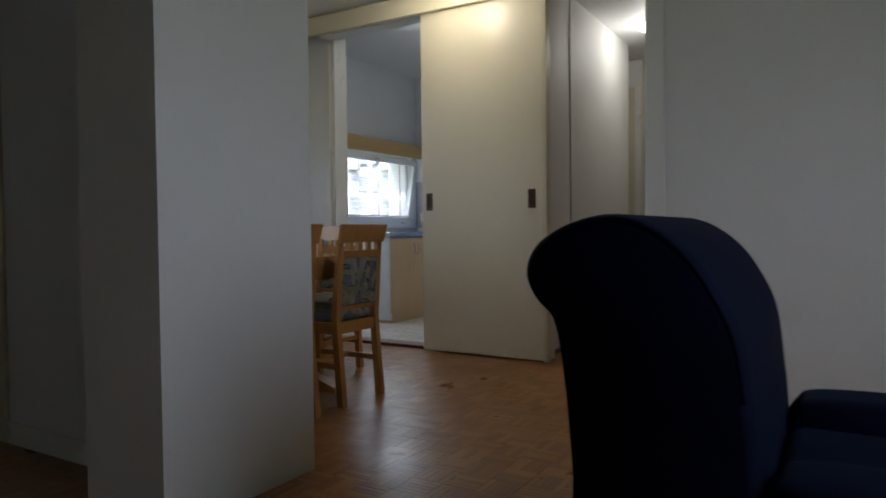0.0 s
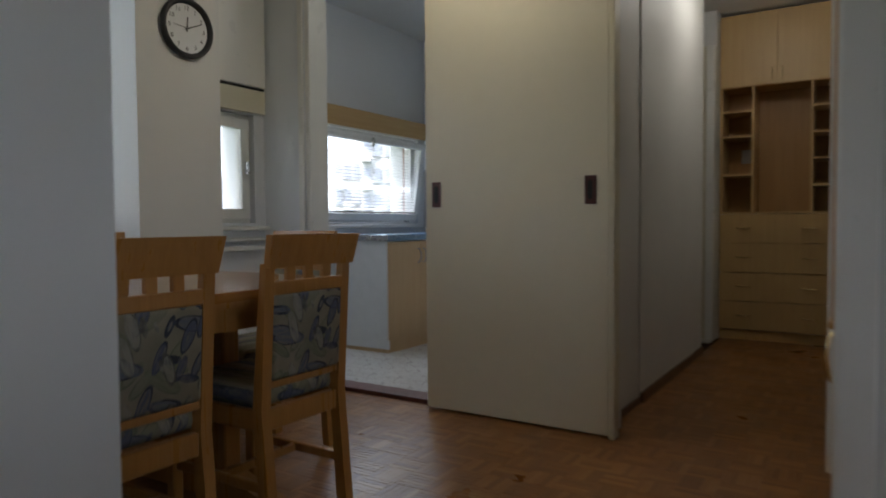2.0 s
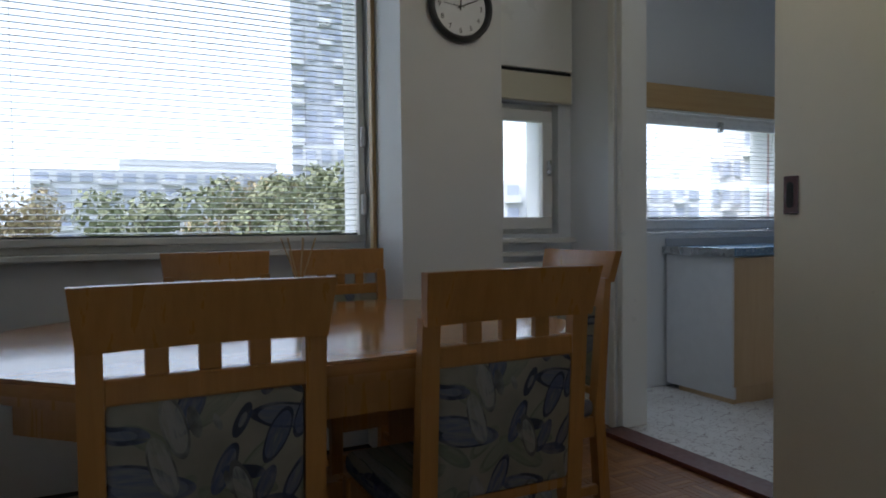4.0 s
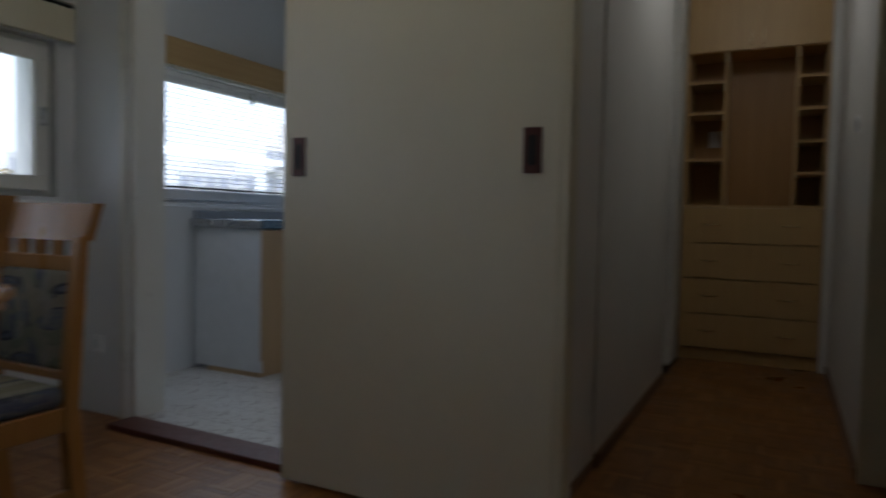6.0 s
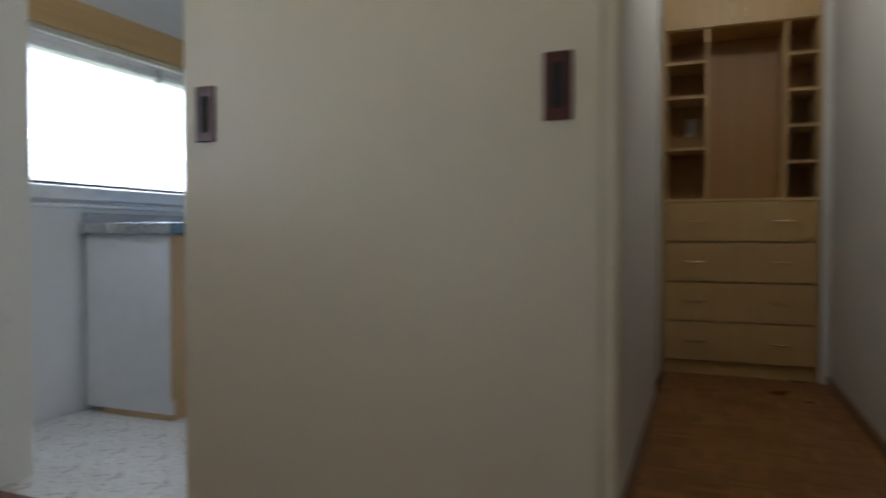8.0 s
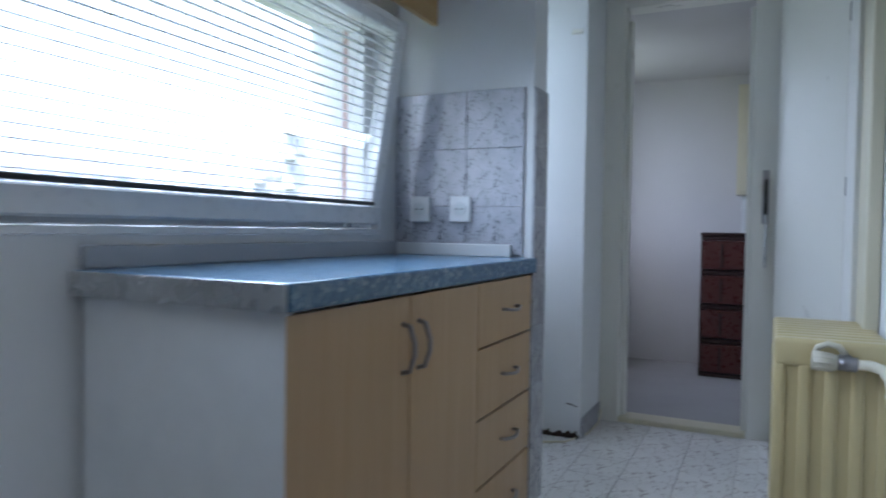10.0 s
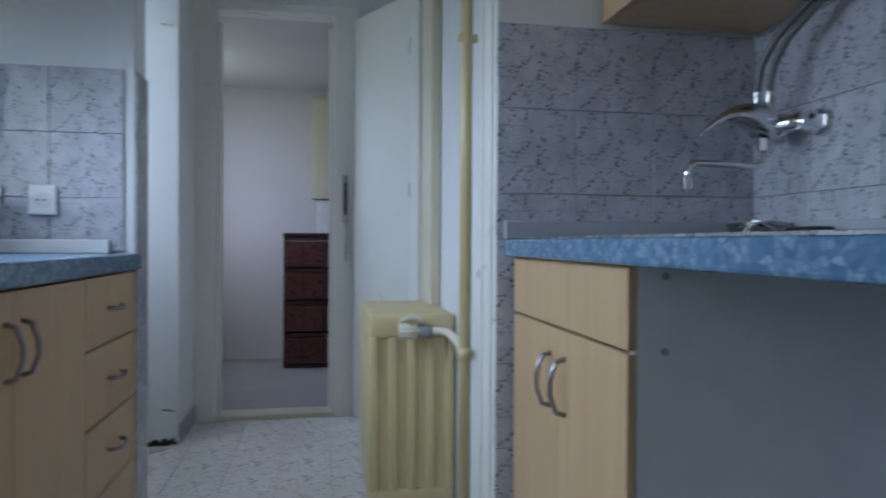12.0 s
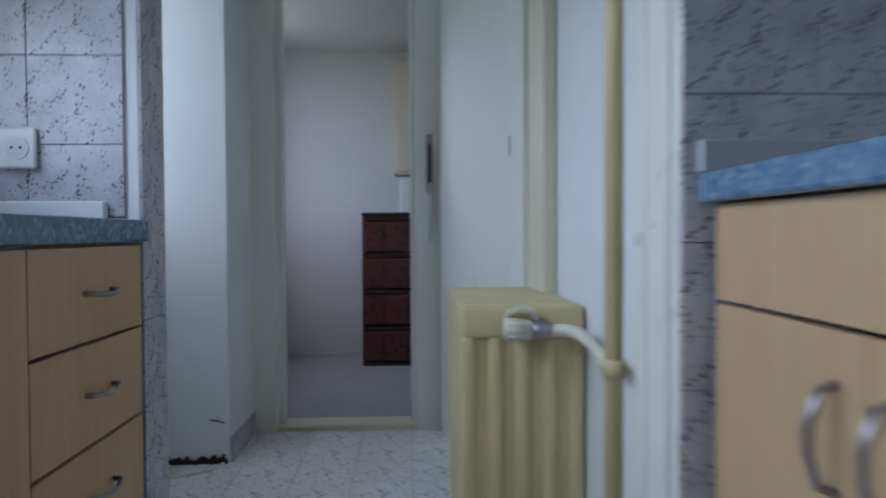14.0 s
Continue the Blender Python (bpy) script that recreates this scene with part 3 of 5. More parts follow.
def blind(parent, x, y0, y1, z0, z1, pitch=0.024, lean=0.0, tilt=6):
    """Slats of a venetian blind in the plane of x; lean: how far the top leans into the room."""
    n = int((z1 - z0) / pitch)
    sl = mesh_of("slat", box(bmesh.new(), -0.010, 0.010, y0, y1, -0.001, 0.001), BLIND)
    for k in range(n):
        ob = new("slat", sl)
        ob.parent = parent
        ob.matrix_local = Matrix.Translation((x + lean * (k + 0.5) / n, 0, z0 + pitch * (k + 0.5))) @ Matrix.Rotation(radians(tilt), 4, "Y")
    part("bottom_bar", B(x - 0.012, x + 0.012, y0, y1, z0 - 0.008, z0 + 0.004, 0.003), DARK, parent)
    part("head_rail", B(x + lean - 0.014, x + lean + 0.014, y0, y1, z1, z1 + 0.028, 0.003), PVC, parent)
    for u in (0.15, 0.85):
        y = y0 + (y1 - y0) * u
        part("cord", tube(bmesh.new(), [(x + 0.012, y, z0), (x + 0.012 + lean, y, z1)], 0.0009, 4), DARK, parent)


BLIND = plain("grey_blind_slat", (0.72, 0.73, 0.75), 0.4, 0.0)


def frame_bars(parent, name, mat, x0, x1, y0, y1, z0, z1, w):
    """Four bars round an opening, butted end to end."""
    for b in ((y0, y1, z0, z0 + w), (y0, y1, z1 - w, z1), (y0, y0 + w, z0 + w, z1 - w), (y1 - w, y1, z0 + w, z1 - w)):
        part(name, B(x0, x1, *b, 0.004), mat, parent)


def window_dining():
    w = tagged(new("window_1"), "large white wooden window with a lowered venetian blind", "window", "", "structure")
    frame_bars(w, "window_frame", TRIM, WX - 0.06, WX - 0.0, -2.6, -0.957, 0.90, 2.45, 0.03)
    frame_bars(w, "sash", TRIM, WX - 0.05, WX + 0.03, -2.57, -0.962, 0.93, 2.42, 0.03)
    part("guide_strip", B(WX + 0.12, WX + 0.16, -0.975, -0.957, 0.9, 2.5, 0.002), PELMET, w)
    p = part("pane", B(WX - 0.02, WX - 0.015, -2.54, -0.992, 0.96, 2.39), GLASS, w)
    p.visible_shadow = False
    part("window_sill", B(WX + 0.002, WX + 0.07, -2.6, -0.957, 0.875, 0.899, 0.004), TRIM, w)
    for z in (1.05, 1.35):
        part("handle", B(WX + 0.03, WX + 0.055, -0.985, -0.965, z, z + 0.09, 0.004), PVC, w)
    b = thing("venetian_blind", "grey venetian blind lowered over the dining window", "blind")
    blind(b, WX + 0.005, -2.53, -0.995, 0.965, 2.36)


window_dining()


def window_narrow():
    w = tagged(new("window_2"), "narrow white wooden window in the alcove", "window", "", "structure")
    frame_bars(w, "window_frame", TRIM, WX - 0.12, WX - 0.05, -0.30, 0.12, 0.95, 1.62, 0.05)
    frame_bars(w, "sash", TRIM, WX - 0.05, WX - 0.01, -0.27, 0.09, 0.975, 1.59, 0.062)
    p = part("pane", B(WX - 0.032, WX - 0.028, -0.21, 0.03, 1.037, 1.53), GLASS, w)
    p.visible_shadow = False
    part("handle", B(WX - 0.01, WX + 0.02, 0.05, 0.066, 1.25, 1.33, 0.004), STEEL, w)
    part("window_sill", B(WX - 0.02, WX + 0.05, -0.485, 0.197, 0.905, 0.93, 0.004), TRIM, w)
    cb = thing("wall_cupboard", "white painted cupboard built in above the narrow window", "cupboard")
    part("body", B(WX + 0.002, WX + 0.02, -0.487, 0.197, 1.625, 2.55), TRIM, cb)
    part("fascia", B(WX + 0.02, WX + 0.045, -0.487, 0.175, 1.625, 1.765, 0.003), CREAM, cb)
    part("door", B(WX + 0.02, WX + 0.045, -0.487, 0.18, 1.785, 2.47, 0.003), TRIM, cb)
    # Black strip paints in the shade between fascia and door.
    part("gap_shade_strip", B(WX + 0.02, WX + 0.03, -0.487, 0.18, 1.766, 1.784), BLACK, cb)
    r = thing("sill_ledge", "white painted ledge under the narrow window", "ledge")
    part("ledge", B(WX + 0.002, WX + 0.06, -0.487, 0.197, 0.84, 0.862, 0.004), TRIM, r)
    part("bracket", B(WX + 0.002, WX + 0.05, -0.487, 0.197, 0.78, 0.81, 0.004), TRIM, r)


window_narrow()

# ---------------------------------------------------------------- corridor
def dresser():
    d = thing("built_in_dresser", "beech laminate built-in dresser with open shelves, drawers and upper doors", "dresser", (0, 2.93, 0))
    x0, x1 = -0.065, 0.754
    dep = 0.44
    part("plinth", B(x0, x1, 0.02, 0.04, 0.0, 0.076), DRESSW, d)
    part("body", B(x0, x1, 0.05, dep, 0.076, 0.985), DRESSW, d)
    zs = (0.078, 0.308, 0.536, 0.767, 0.998)
    for z0, z1 in zip(zs, zs[1:]):
        f = part("drawer_front", B(x0 + 0.002, x1 - 0.002, 0, 0.018, z0 + 0.005, z1 - 0.003, 0.001), DRESSW, d)
        for cx in (0.115, 0.575):
            zc = (z0 + z1) / 2 + 0.005
            bm = tube(bmesh.new(), [(cx - 0.05, 0.0, zc), (cx - 0.045, -0.018, zc), (cx, -0.024, zc - 0.004), (cx + 0.045, -0.018, zc), (cx + 0.05, 0.0, zc)], 0.006, 6)
            part("handle", bm, BRASS, f, "curved brass handle", True)
    part("top", B(x0, x1, 0, dep, 0.998, 1.014, 0.0015), DRESSW, d)
    part("back_panel", B(x0, x1, 0.30, 0.31, 1.014, 1.99), NICHE, d)
    for xa, xb in ((x0, x0 + 0.018), (0.165, 0.183), (0.572, 0.59), (x1 - 0.018, x1)):
        part("upright", B(xa, xb, 0.005, 0.30, 1.014, 1.99, 0.001), DRESSW, d)
    for z in (1.315, 1.614, 1.812):
        part("shelf", B(x0 + 0.018, 0.165, 0.01, 0.30, z - 0.016, z, 0.001), DRESSW, d)
    for z in (1.22, 1.42, 1.618, 1.816):
        part("shelf", B(0.59, x1 - 0.018, 0.01, 0.30, z - 0.016, z, 0.001), DRESSW, d)
    part("upper_body", B(x0, x1, 0.02, dep, 1.99, H - 0.02), BEECH, d)
    m = (x0 + x1) / 2
    for xa, xb, hx in ((x0, m - 0.002, m - 0.035), (m + 0.002, x1, m + 0.035)):
        f = part("upper_door", B(xa, xb, 0, 0.018, 1.995, H - 0.025, 0.0015), DRESSW, d)
        bm = tube(bmesh.new(), [(hx, 0, 2.02), (hx, -0.02, 2.03), (hx, -0.024, 2.07), (hx, -0.02, 2.11), (hx, 0, 2.12)], 0.004, 6)
        part("handle", bm, BRASS, f, "curved brass handle", True)
    p = thing("notice_paper", "small white paper sheet taped in the shelf niche", "paper", (0.09, 3.226, 1.47))
    part("sheet", B(-0.035, 0.035, 0, 0.002, -0.055, 0.055), WHITE, p)


dresser()


def bookcase():
    b = thing("bookcase", "beech laminate bookcase with open shelves above two doors", "bookcase", (0.86, -0.69, 0))
    L, D = 0.715, 0.36
    part("base_body", B(0.018, D, 0.0, L, 0.07, 0.64), BEECH, b)
    part("plinth", B(0.03, D, 0.0, L, 0, 0.07), BEECH_Y, b)
    part("worktop", B(-0.012, D, -0.003, L, 0.64, 0.662, 0.004), BEECH_Y, b)
    part("side_panel", B(-0.0, D, -0.0, 0.018, 0.662, 2.4, 0.001), BEECH, b)
    part("side_panel", B(-0.0, D, L - 0.018, L, 0.662, 2.4, 0.001), BEECH, b)
    part("back_panel", B(D - 0.012, D, 0.018, L - 0.018, 0.662, 2.4), NICHE, b)
    part("front_stile", B(-0.005, 0.0, -0.002, 0.052, 0.662, 2.4, 0.001), BEECH, b)
    for z in (1.024, 1.35, 1.67, 1.99, 2.38):
        part("shelf", B(0.004, D - 0.012, 0.018, L - 0.018, z - 0.02, z, 0.001), BEECH_Y, b)
    for ya, yb, hy in ((0.0, L / 2 - 0.0015, L / 2 - 0.03), (L / 2 + 0.0015, L, L / 2 + 0.03)):
        f = part("door", B(0.0, 0.018, ya, yb, 0.075, 0.637, 0.0015), LAMIN, b)
        bm = tube(bmesh.new(), [(0, hy, 0.42), (-0.02, hy, 0.43), (-0.032, hy, 0.50), (-0.02, hy, 0.57), (0, hy, 0.58)], 0.005, 8)
        part("handle", bm, BRASS, f, "curved brass handle", True)
    for z in range(14):
        for y in (0.021, L - 0.021):
            for x in (0.06, 0.28):
                if z in (2, 6, 10):
                    continue
                zz = 0.76 + z * 0.09
                s = 1 if y < 0.1 else -1
                part("peg_hole", cyl(bmesh.new(), (x, y - 0.002 * s, zz), (x, y - 0.0025 * s + 0.0006 * s, zz), 0.003, 8), DARK, b)


bookcase()

df = thing("door_frame_side_room", "cream painted wooden frame of an open doorway with two lock plates", "door frame")
part("jamb", B(0.795, 0.948, 0.97, 0.996, 0, 2.05, 0.003), CREAM, df)
part("jamb", B(0.86, 1.005, 0.342, 0.37, 0, 2.05, 0.003), CREAM, df)
part("head", B(0.795, 1.005, 0.372, 0.968, 2.02, 2.048, 0.003), CREAM, df)
part("casing", B(0.817, 0.8665, 0.036, 0.076, 0, 2.08, 0.004), TRIM, df)
for z in (0.98, 1.10):
    part("lock_plate", cyl(bmesh.new(), (0.925, 0.9695, z + 0.03), (0.925, 0.967, z + 0.03), 0.013, 12), DARK, df)
cs = thing("passage_casing", "white wooden casing round the wall end of the passage", "door casing")
part("casing", B(0.872, 0.96, -0.847, -0.831, 0, 2.2, 0.004), TRIM, cs)
part("lining", B(0.866, 0.875, -0.83, -0.698, 0, 2.2, 0.003), TRIM, cs)
da = thing("alcove_door_frame", "white and cream frame of the door in the corridor alcove", "door frame")
part("jamb", B(-0.13, -0.071, 2.72, 2.80, 0, 2.3, 0.004), TRIM, da)
part("jamb", B(-0.2, -0.131, 2.74, 2.80, 0, 2.3, 0.004), CREAM, da)
setting("threshold_alcove", "white painted sill of the door in the alcove", TRIM, (-0.40, -0.075, 2.62, 2.715, 0.002, 0.018), category="threshold")
sw = thing("light_switch", "small white round light switch on the corridor wall", "switch", (0.80, 1.62, 1.33))
part("plate", cyl(bmesh.new(), (0, 0, 0), (-0.012, 0, 0), 0.035, 20), PVC, sw)


def ceiling_lamp(at, label):
    c = thing("ceiling_lamp", label, "lamp", at)
    part("base", cyl(bmesh.new(), (0, 0, 0), (0, 0, -0.02), 0.09, 24), WHITE, c)
    bm = bmesh.new()
    bmesh.ops.create_uvsphere(bm, u_segments=24, v_segments=12, radius=0.1, matrix=Matrix.Translation((0, 0, -0.02)) @ Matrix.Diagonal((1, 1, 0.55, 1)))
    bmesh.ops.bisect_plane(bm, geom=bm.verts[:] + bm.edges[:] + bm.faces[:], plane_co=(0, 0, -0.021), plane_no=(0, 0, 1), clear_outer=True)
    s = part("shade", bm, GLOW, c, "frosted glass dome, lit", True)
    s.visible_shadow = False


ceiling_lamp((0.29, 1.6, H), "round frosted ceiling lamp, lit, in the corridor")
ceiling_lamp((-0.55, -0.42, H), "round frosted ceiling lamp, lit, in the dining room")
ceiling_lamp((-1.2, 0.65, H), "round frosted ceiling lamp, lit, in the kitchen")

# ---------------------------------------------------------------- living room
def armchair():
    a = thing("armchair", "navy blue velvet armchair with a rolled high back", "armchair", (1.235, -2.54, 0), 0)

    def rounded(points, n=5):
        """A smooth closed outline through points."""
        out = []
        for i in range(len(points)):
            p = [Vector((*points[(i + k) % len(points)], 0)) for k in (-1, 0, 1, 2)]
            for s in range(n):
                u = s / n
                q = 0.5 * (2 * p[1] + (p[2] - p[0]) * u + (2 * p[0] - 5 * p[1] + 4 * p[2] - p[3]) * u * u + (3 * p[1] - p[0] - 3 * p[2] + p[3]) * u ** 3)
                out.append((q.x, q.y))
        return out

    def slab(points, y0, y1):
        """An upholstered side: the outline, pulled in a little at both ends."""
        out = rounded(points)
        cx, cz = sum(p[0] for p in out) / len(out), sum(p[1] for p in out) / len(out)
        bm, rings = bmesh.new(), []
        for y, k in ((y0, 0.90), (y0 + 0.006, 0.955), (y0 + 0.022, 0.99), (y0 + 0.045, 1.0), (y1 - 0.045, 1.0), (y1 - 0.022, 0.99), (y1 - 0.006, 0.955), (y1, 0.90)):
            rings.append([bm.verts.new((cx + (x - cx) * k, y, cz + (z - cz) * k)) for x, z in out])
        for r0, r1 in zip(rings, rings[1:]):
            for i in range(len(out)):
                bm.faces.new((r0[i], r0[(i + 1) % len(out)], r1[(i + 1) % len(out)], r1[i]))
        bm.faces.new(rings[0][::-1])
        bm.faces.new(rings[-1])
        bmesh.ops.recalc_face_normals(bm, faces=bm.faces)
        return bm

    prof = [(0.02, 0.10), (0.01, 0.40), (-0.02, 0.68), (-0.07, 0.755), (-0.085, 0.80), (-0.06, 0.85), (0.005, 0.888), (0.085, 0.902), (0.155, 0.882), (0.222, 0.83), (0.27, 0.76), (0.305, 0.68), (0.322, 0.56), (0.335, 0.40), (0.34, 0.10)]
    part("backrest", slab(prof, -0.36, 0.36), NAVY, a, "", True)
    for s in (-1, 1):
        pr = [(0.34, 0.10), (0.32, 0.34), (0.345, 0.44), (0.43, 0.472), (0.82, 0.472), (0.90, 0.445), (0.925, 0.36), (0.92, 0.10)]
        part("armrest", slab(pr, s * 0.30 - 0.09, s * 0.30 + 0.09), NAVY, a, "", True)
    part("seat_cushion", B(0.34, 0.88, -0.205, 0.205, 0.28, 0.42, 0.04, 3), NAVY, a, "", True)
    part("base", B(0.06, 0.86, -0.30, 0.30, 0.06, 0.28, 0.02), NAVY, a)
    for x in (0.1, 0.8):
        for y in (-0.28, 0.28):
            part("foot", B(x - 0.025, x + 0.025, y - 0.025, y + 0.025, 0, 0.06, 0.004), DARK, a)
    rim = [(x * 0.93 + 0.012, -0.352, z * 0.985 + 0.004) for x, z in rounded(prof)[12:60]]
    part("piping", tube(bmesh.new(), rim, 0.006, 8), NAVY, a, "", True)


armchair()
fs = thing("floor_strip", "narrow white cable cover strip lying on the parquet", "strip", (0.872, -0.87, 0))
bm = B(-0.016, 0.016, -0.85, 0.0, 0.0, 0.008, 0.002)
bmesh.ops.transform(bm, matrix=Matrix.Rotation(radians(3), 4, "Z"), verts=bm.verts)
part("strip", bm, TRIM, fs)
pf = thing("partition_door_frame", "cream painted door frame in the partition wall", "door frame", (-1.33, -2.62, 0))
part("casing", B(-0.085, 0.0, -0.02, 0.0, 0, 2.08, 0.004), CREAM, pf)
part("door_leaf", B(-0.8, -0.09, -0.012, 0.0, 0.01, 2.02, 0.003), CREAM, pf)
for z in (0.25, 1.1, 1.75):
    part("hinge", cyl(bmesh.new(), (-0.0875, -0.018, z), (-0.0875, -0.018, z + 0.09), 0.008, 10), DARK, pf)
so = thing("wall_socket", "white round wall socket on the living room wall", "socket", (1.32, -0.83, 0.28))
part("plate", B(-0.04, 0.04, -0.012, 0, -0.04, 0.04, 0.005), PVC, so)
part("well", cyl(bmesh.new(), (0, -0.0115, 0), (0, -0.0135, 0), 0.022, 16), WHITE, so)
setting("baseboard", "brown wooden baseboard of the rooms", BASEB, (-0.047, -0.035, 0.66, 2.19, 0, 0.05), (0.788, 0.80, 0.998, 2.9, 0, 0.045), (-0.056, -0.046, 0.202, 0.654, 0, 0.03), category="baseboard")
setting("baseboard_light", "white wooden baseboard of the partition", TRIM, (-2.45, -2.135, -2.635, -2.621, 0, 0.09), (-1.329, -0.36, -2.635, -2.621, 0, 0.09), category="baseboard")

# ---------------------------------------------------------------- kitchen
UPST = plain("grey_plastic_upstand", (0.40, 0.42, 0.46), 0.35)


def counter_west():
    c = thing("base_cabinet", "beech laminate base cabinet with doors, drawers and white end panel", "cabinet", (0, 0, 0), 0, "kitchen cabinets")
    f = -1.95
    part("body", B(KX + 0.06, f - 0.06, 1.041, 2.255, 0.1, 0.812), WHITE, c)
    part("end_panel", B(KX + 0.025, f - 0.002, 1.025, 1.041, 0.035, 0.812, 0.001), WHITE, c, "white end panel")
    part("plinth", B(KX + 0.12, f - 0.012, 1.03, 2.26, 0.0, 0.1), LAMIN, c)
    for ya, yb, hy in ((1.025, 1.438, 1.405), (1.441, 1.818, 1.475)):
        d = part("door", B(f - 0.018, f, ya, yb, 0.1, 0.808, 0.0015), LAMIN, c)
        bm = tube(bmesh.new(), [(f, hy, 0.645), (f + 0.018, hy, 0.65), (f + 0.03, hy, 0.685), (f + 0.03, hy, 0.71), (f + 0.018, hy, 0.745), (f, hy, 0.75)], 0.0055, 8)
        part("handle", bm, SATIN, d, "curved satin metal handle", True)
    zs = (0.05, 0.24, 0.43, 0.625, 0.808)
    for z0, z1 in zip(zs, zs[1:]):
        d = part("drawer_front", B(f - 0.018, f, 1.821, 2.26, z0 + 0.007, z1, 0.0015), LAMIN, c)
        zc = (z0 + z1) / 2 + 0.005
        bm = tube(bmesh.new(), [(f, 2.0, zc), (f + 0.016, 2.003, zc), (f + 0.026, 2.04, zc - 0.004), (f + 0.026, 2.07, zc - 0.004), (f + 0.016, 2.107, zc), (f, 2.11, zc)], 0.005, 8)
        part("handle", bm, SATIN, d, "curved satin metal handle", True)
    w = thing("worktop", "blue stone-print laminate worktop with rounded front edge", "worktop")
    part("slab", B(KX + 0.002, -1.933, 1.012, 2.27, 0.815, 0.863, 0.006, 2), BLUE, w)
    part("end_trim", B(KX + 0.01, -1.94, 1.005, 1.012, 0.815, 0.862, 0.001), STEEL, w, "aluminium end trim")
    part("upstand", B(KX + 0.002, KX + 0.022, 1.035, 2.264, 0.863, 0.91, 0.003), UPST, w)
    part("upstand", B(KX + 0.022, -2.02, 2.242, 2.264, 0.863, 0.905, 0.003), WHITE, w)


counter_west()


REVEAL = paint("red_brick_reveal", (0.40, 0.27, 0.24), 0.9, 0.2)


def window_kitchen():
    w = tagged(new("window_3"), "white plastic kitchen window, tilted open, with a blind", "window", "", "structure")
    frame_bars(w, "window_frame", PVC, KX - 0.10, KX - 0.03, 0.52, 2.16, 0.95, 1.68, 0.06)
    part("outer_reveal", B(KX - 0.15, KX - 0.102, 2.148, 2.159, 0.935, 1.675), REVEAL, w, "red brick coloured outer reveal")
    part("window_sill", B(KX - 0.03, KX + 0.008, 0.525, 2.155, 0.931, 0.949, 0.003), PVC, w)
    sash = part("sash", B(KX - 0.03, KX + 0.02, 0.56, 2.12, 0.965, 1.025, 0.005), PVC, w)
    hinge = Matrix.Translation((KX, 0, 0.97)) @ Matrix.Rotation(radians(9), 4, "Y") @ Matrix.Translation((-KX, 0, -0.97))
    bm = bmesh.new()
    for b in ((0.56, 2.12, 1.585, 1.645), (0.56, 0.62, 1.025, 1.585), (2.06, 2.12, 1.025, 1.585)):
        box(bm, KX - 0.03, KX + 0.02, *b, 0.004)
    bmesh.ops.transform(bm, matrix=hinge, verts=bm.verts)
    part("tilted_sash", bm, PVC, w)
    bm = B(KX - 0.01, KX - 0.006, 0.62, 2.06, 1.02, 1.59)
    bmesh.ops.transform(bm, matrix=hinge, verts=bm.verts)
    p = part("pane", bm, GLASS, w)
    p.visible_shadow = False
    for y in (0.75, 1.95):
        part("hinge", B(KX + 0.02, KX + 0.035, y - 0.03, y + 0.03, 0.955, 0.968, 0.002), STEEL, w)
    part("handle", B(KX + 0.13, KX + 0.16, 1.33, 1.36, 1.55, 1.61, 0.004), STEEL, w)
    b = thing("venetian_blind", "grey venetian blind on the tilted kitchen window", "blind")
    blind(b, KX + 0.036, 0.63, 2.05, 1.035, 1.575, 0.025, 0.088, 11)
    pm = thing("window_pelmet", "pale wooden pelmet board above the kitchen window", "pelmet")
    part("front_board", B(KX + 0.14, KX + 0.16, 0.42, 2.27, 1.66, 1.80, 0.002), PELMET, pm)
    part("top_board", B(KX + 0.002, KX + 0.14, 0.42, 2.27, 1.782, 1.80, 0.002), PELMET, pm)


window_kitchen()


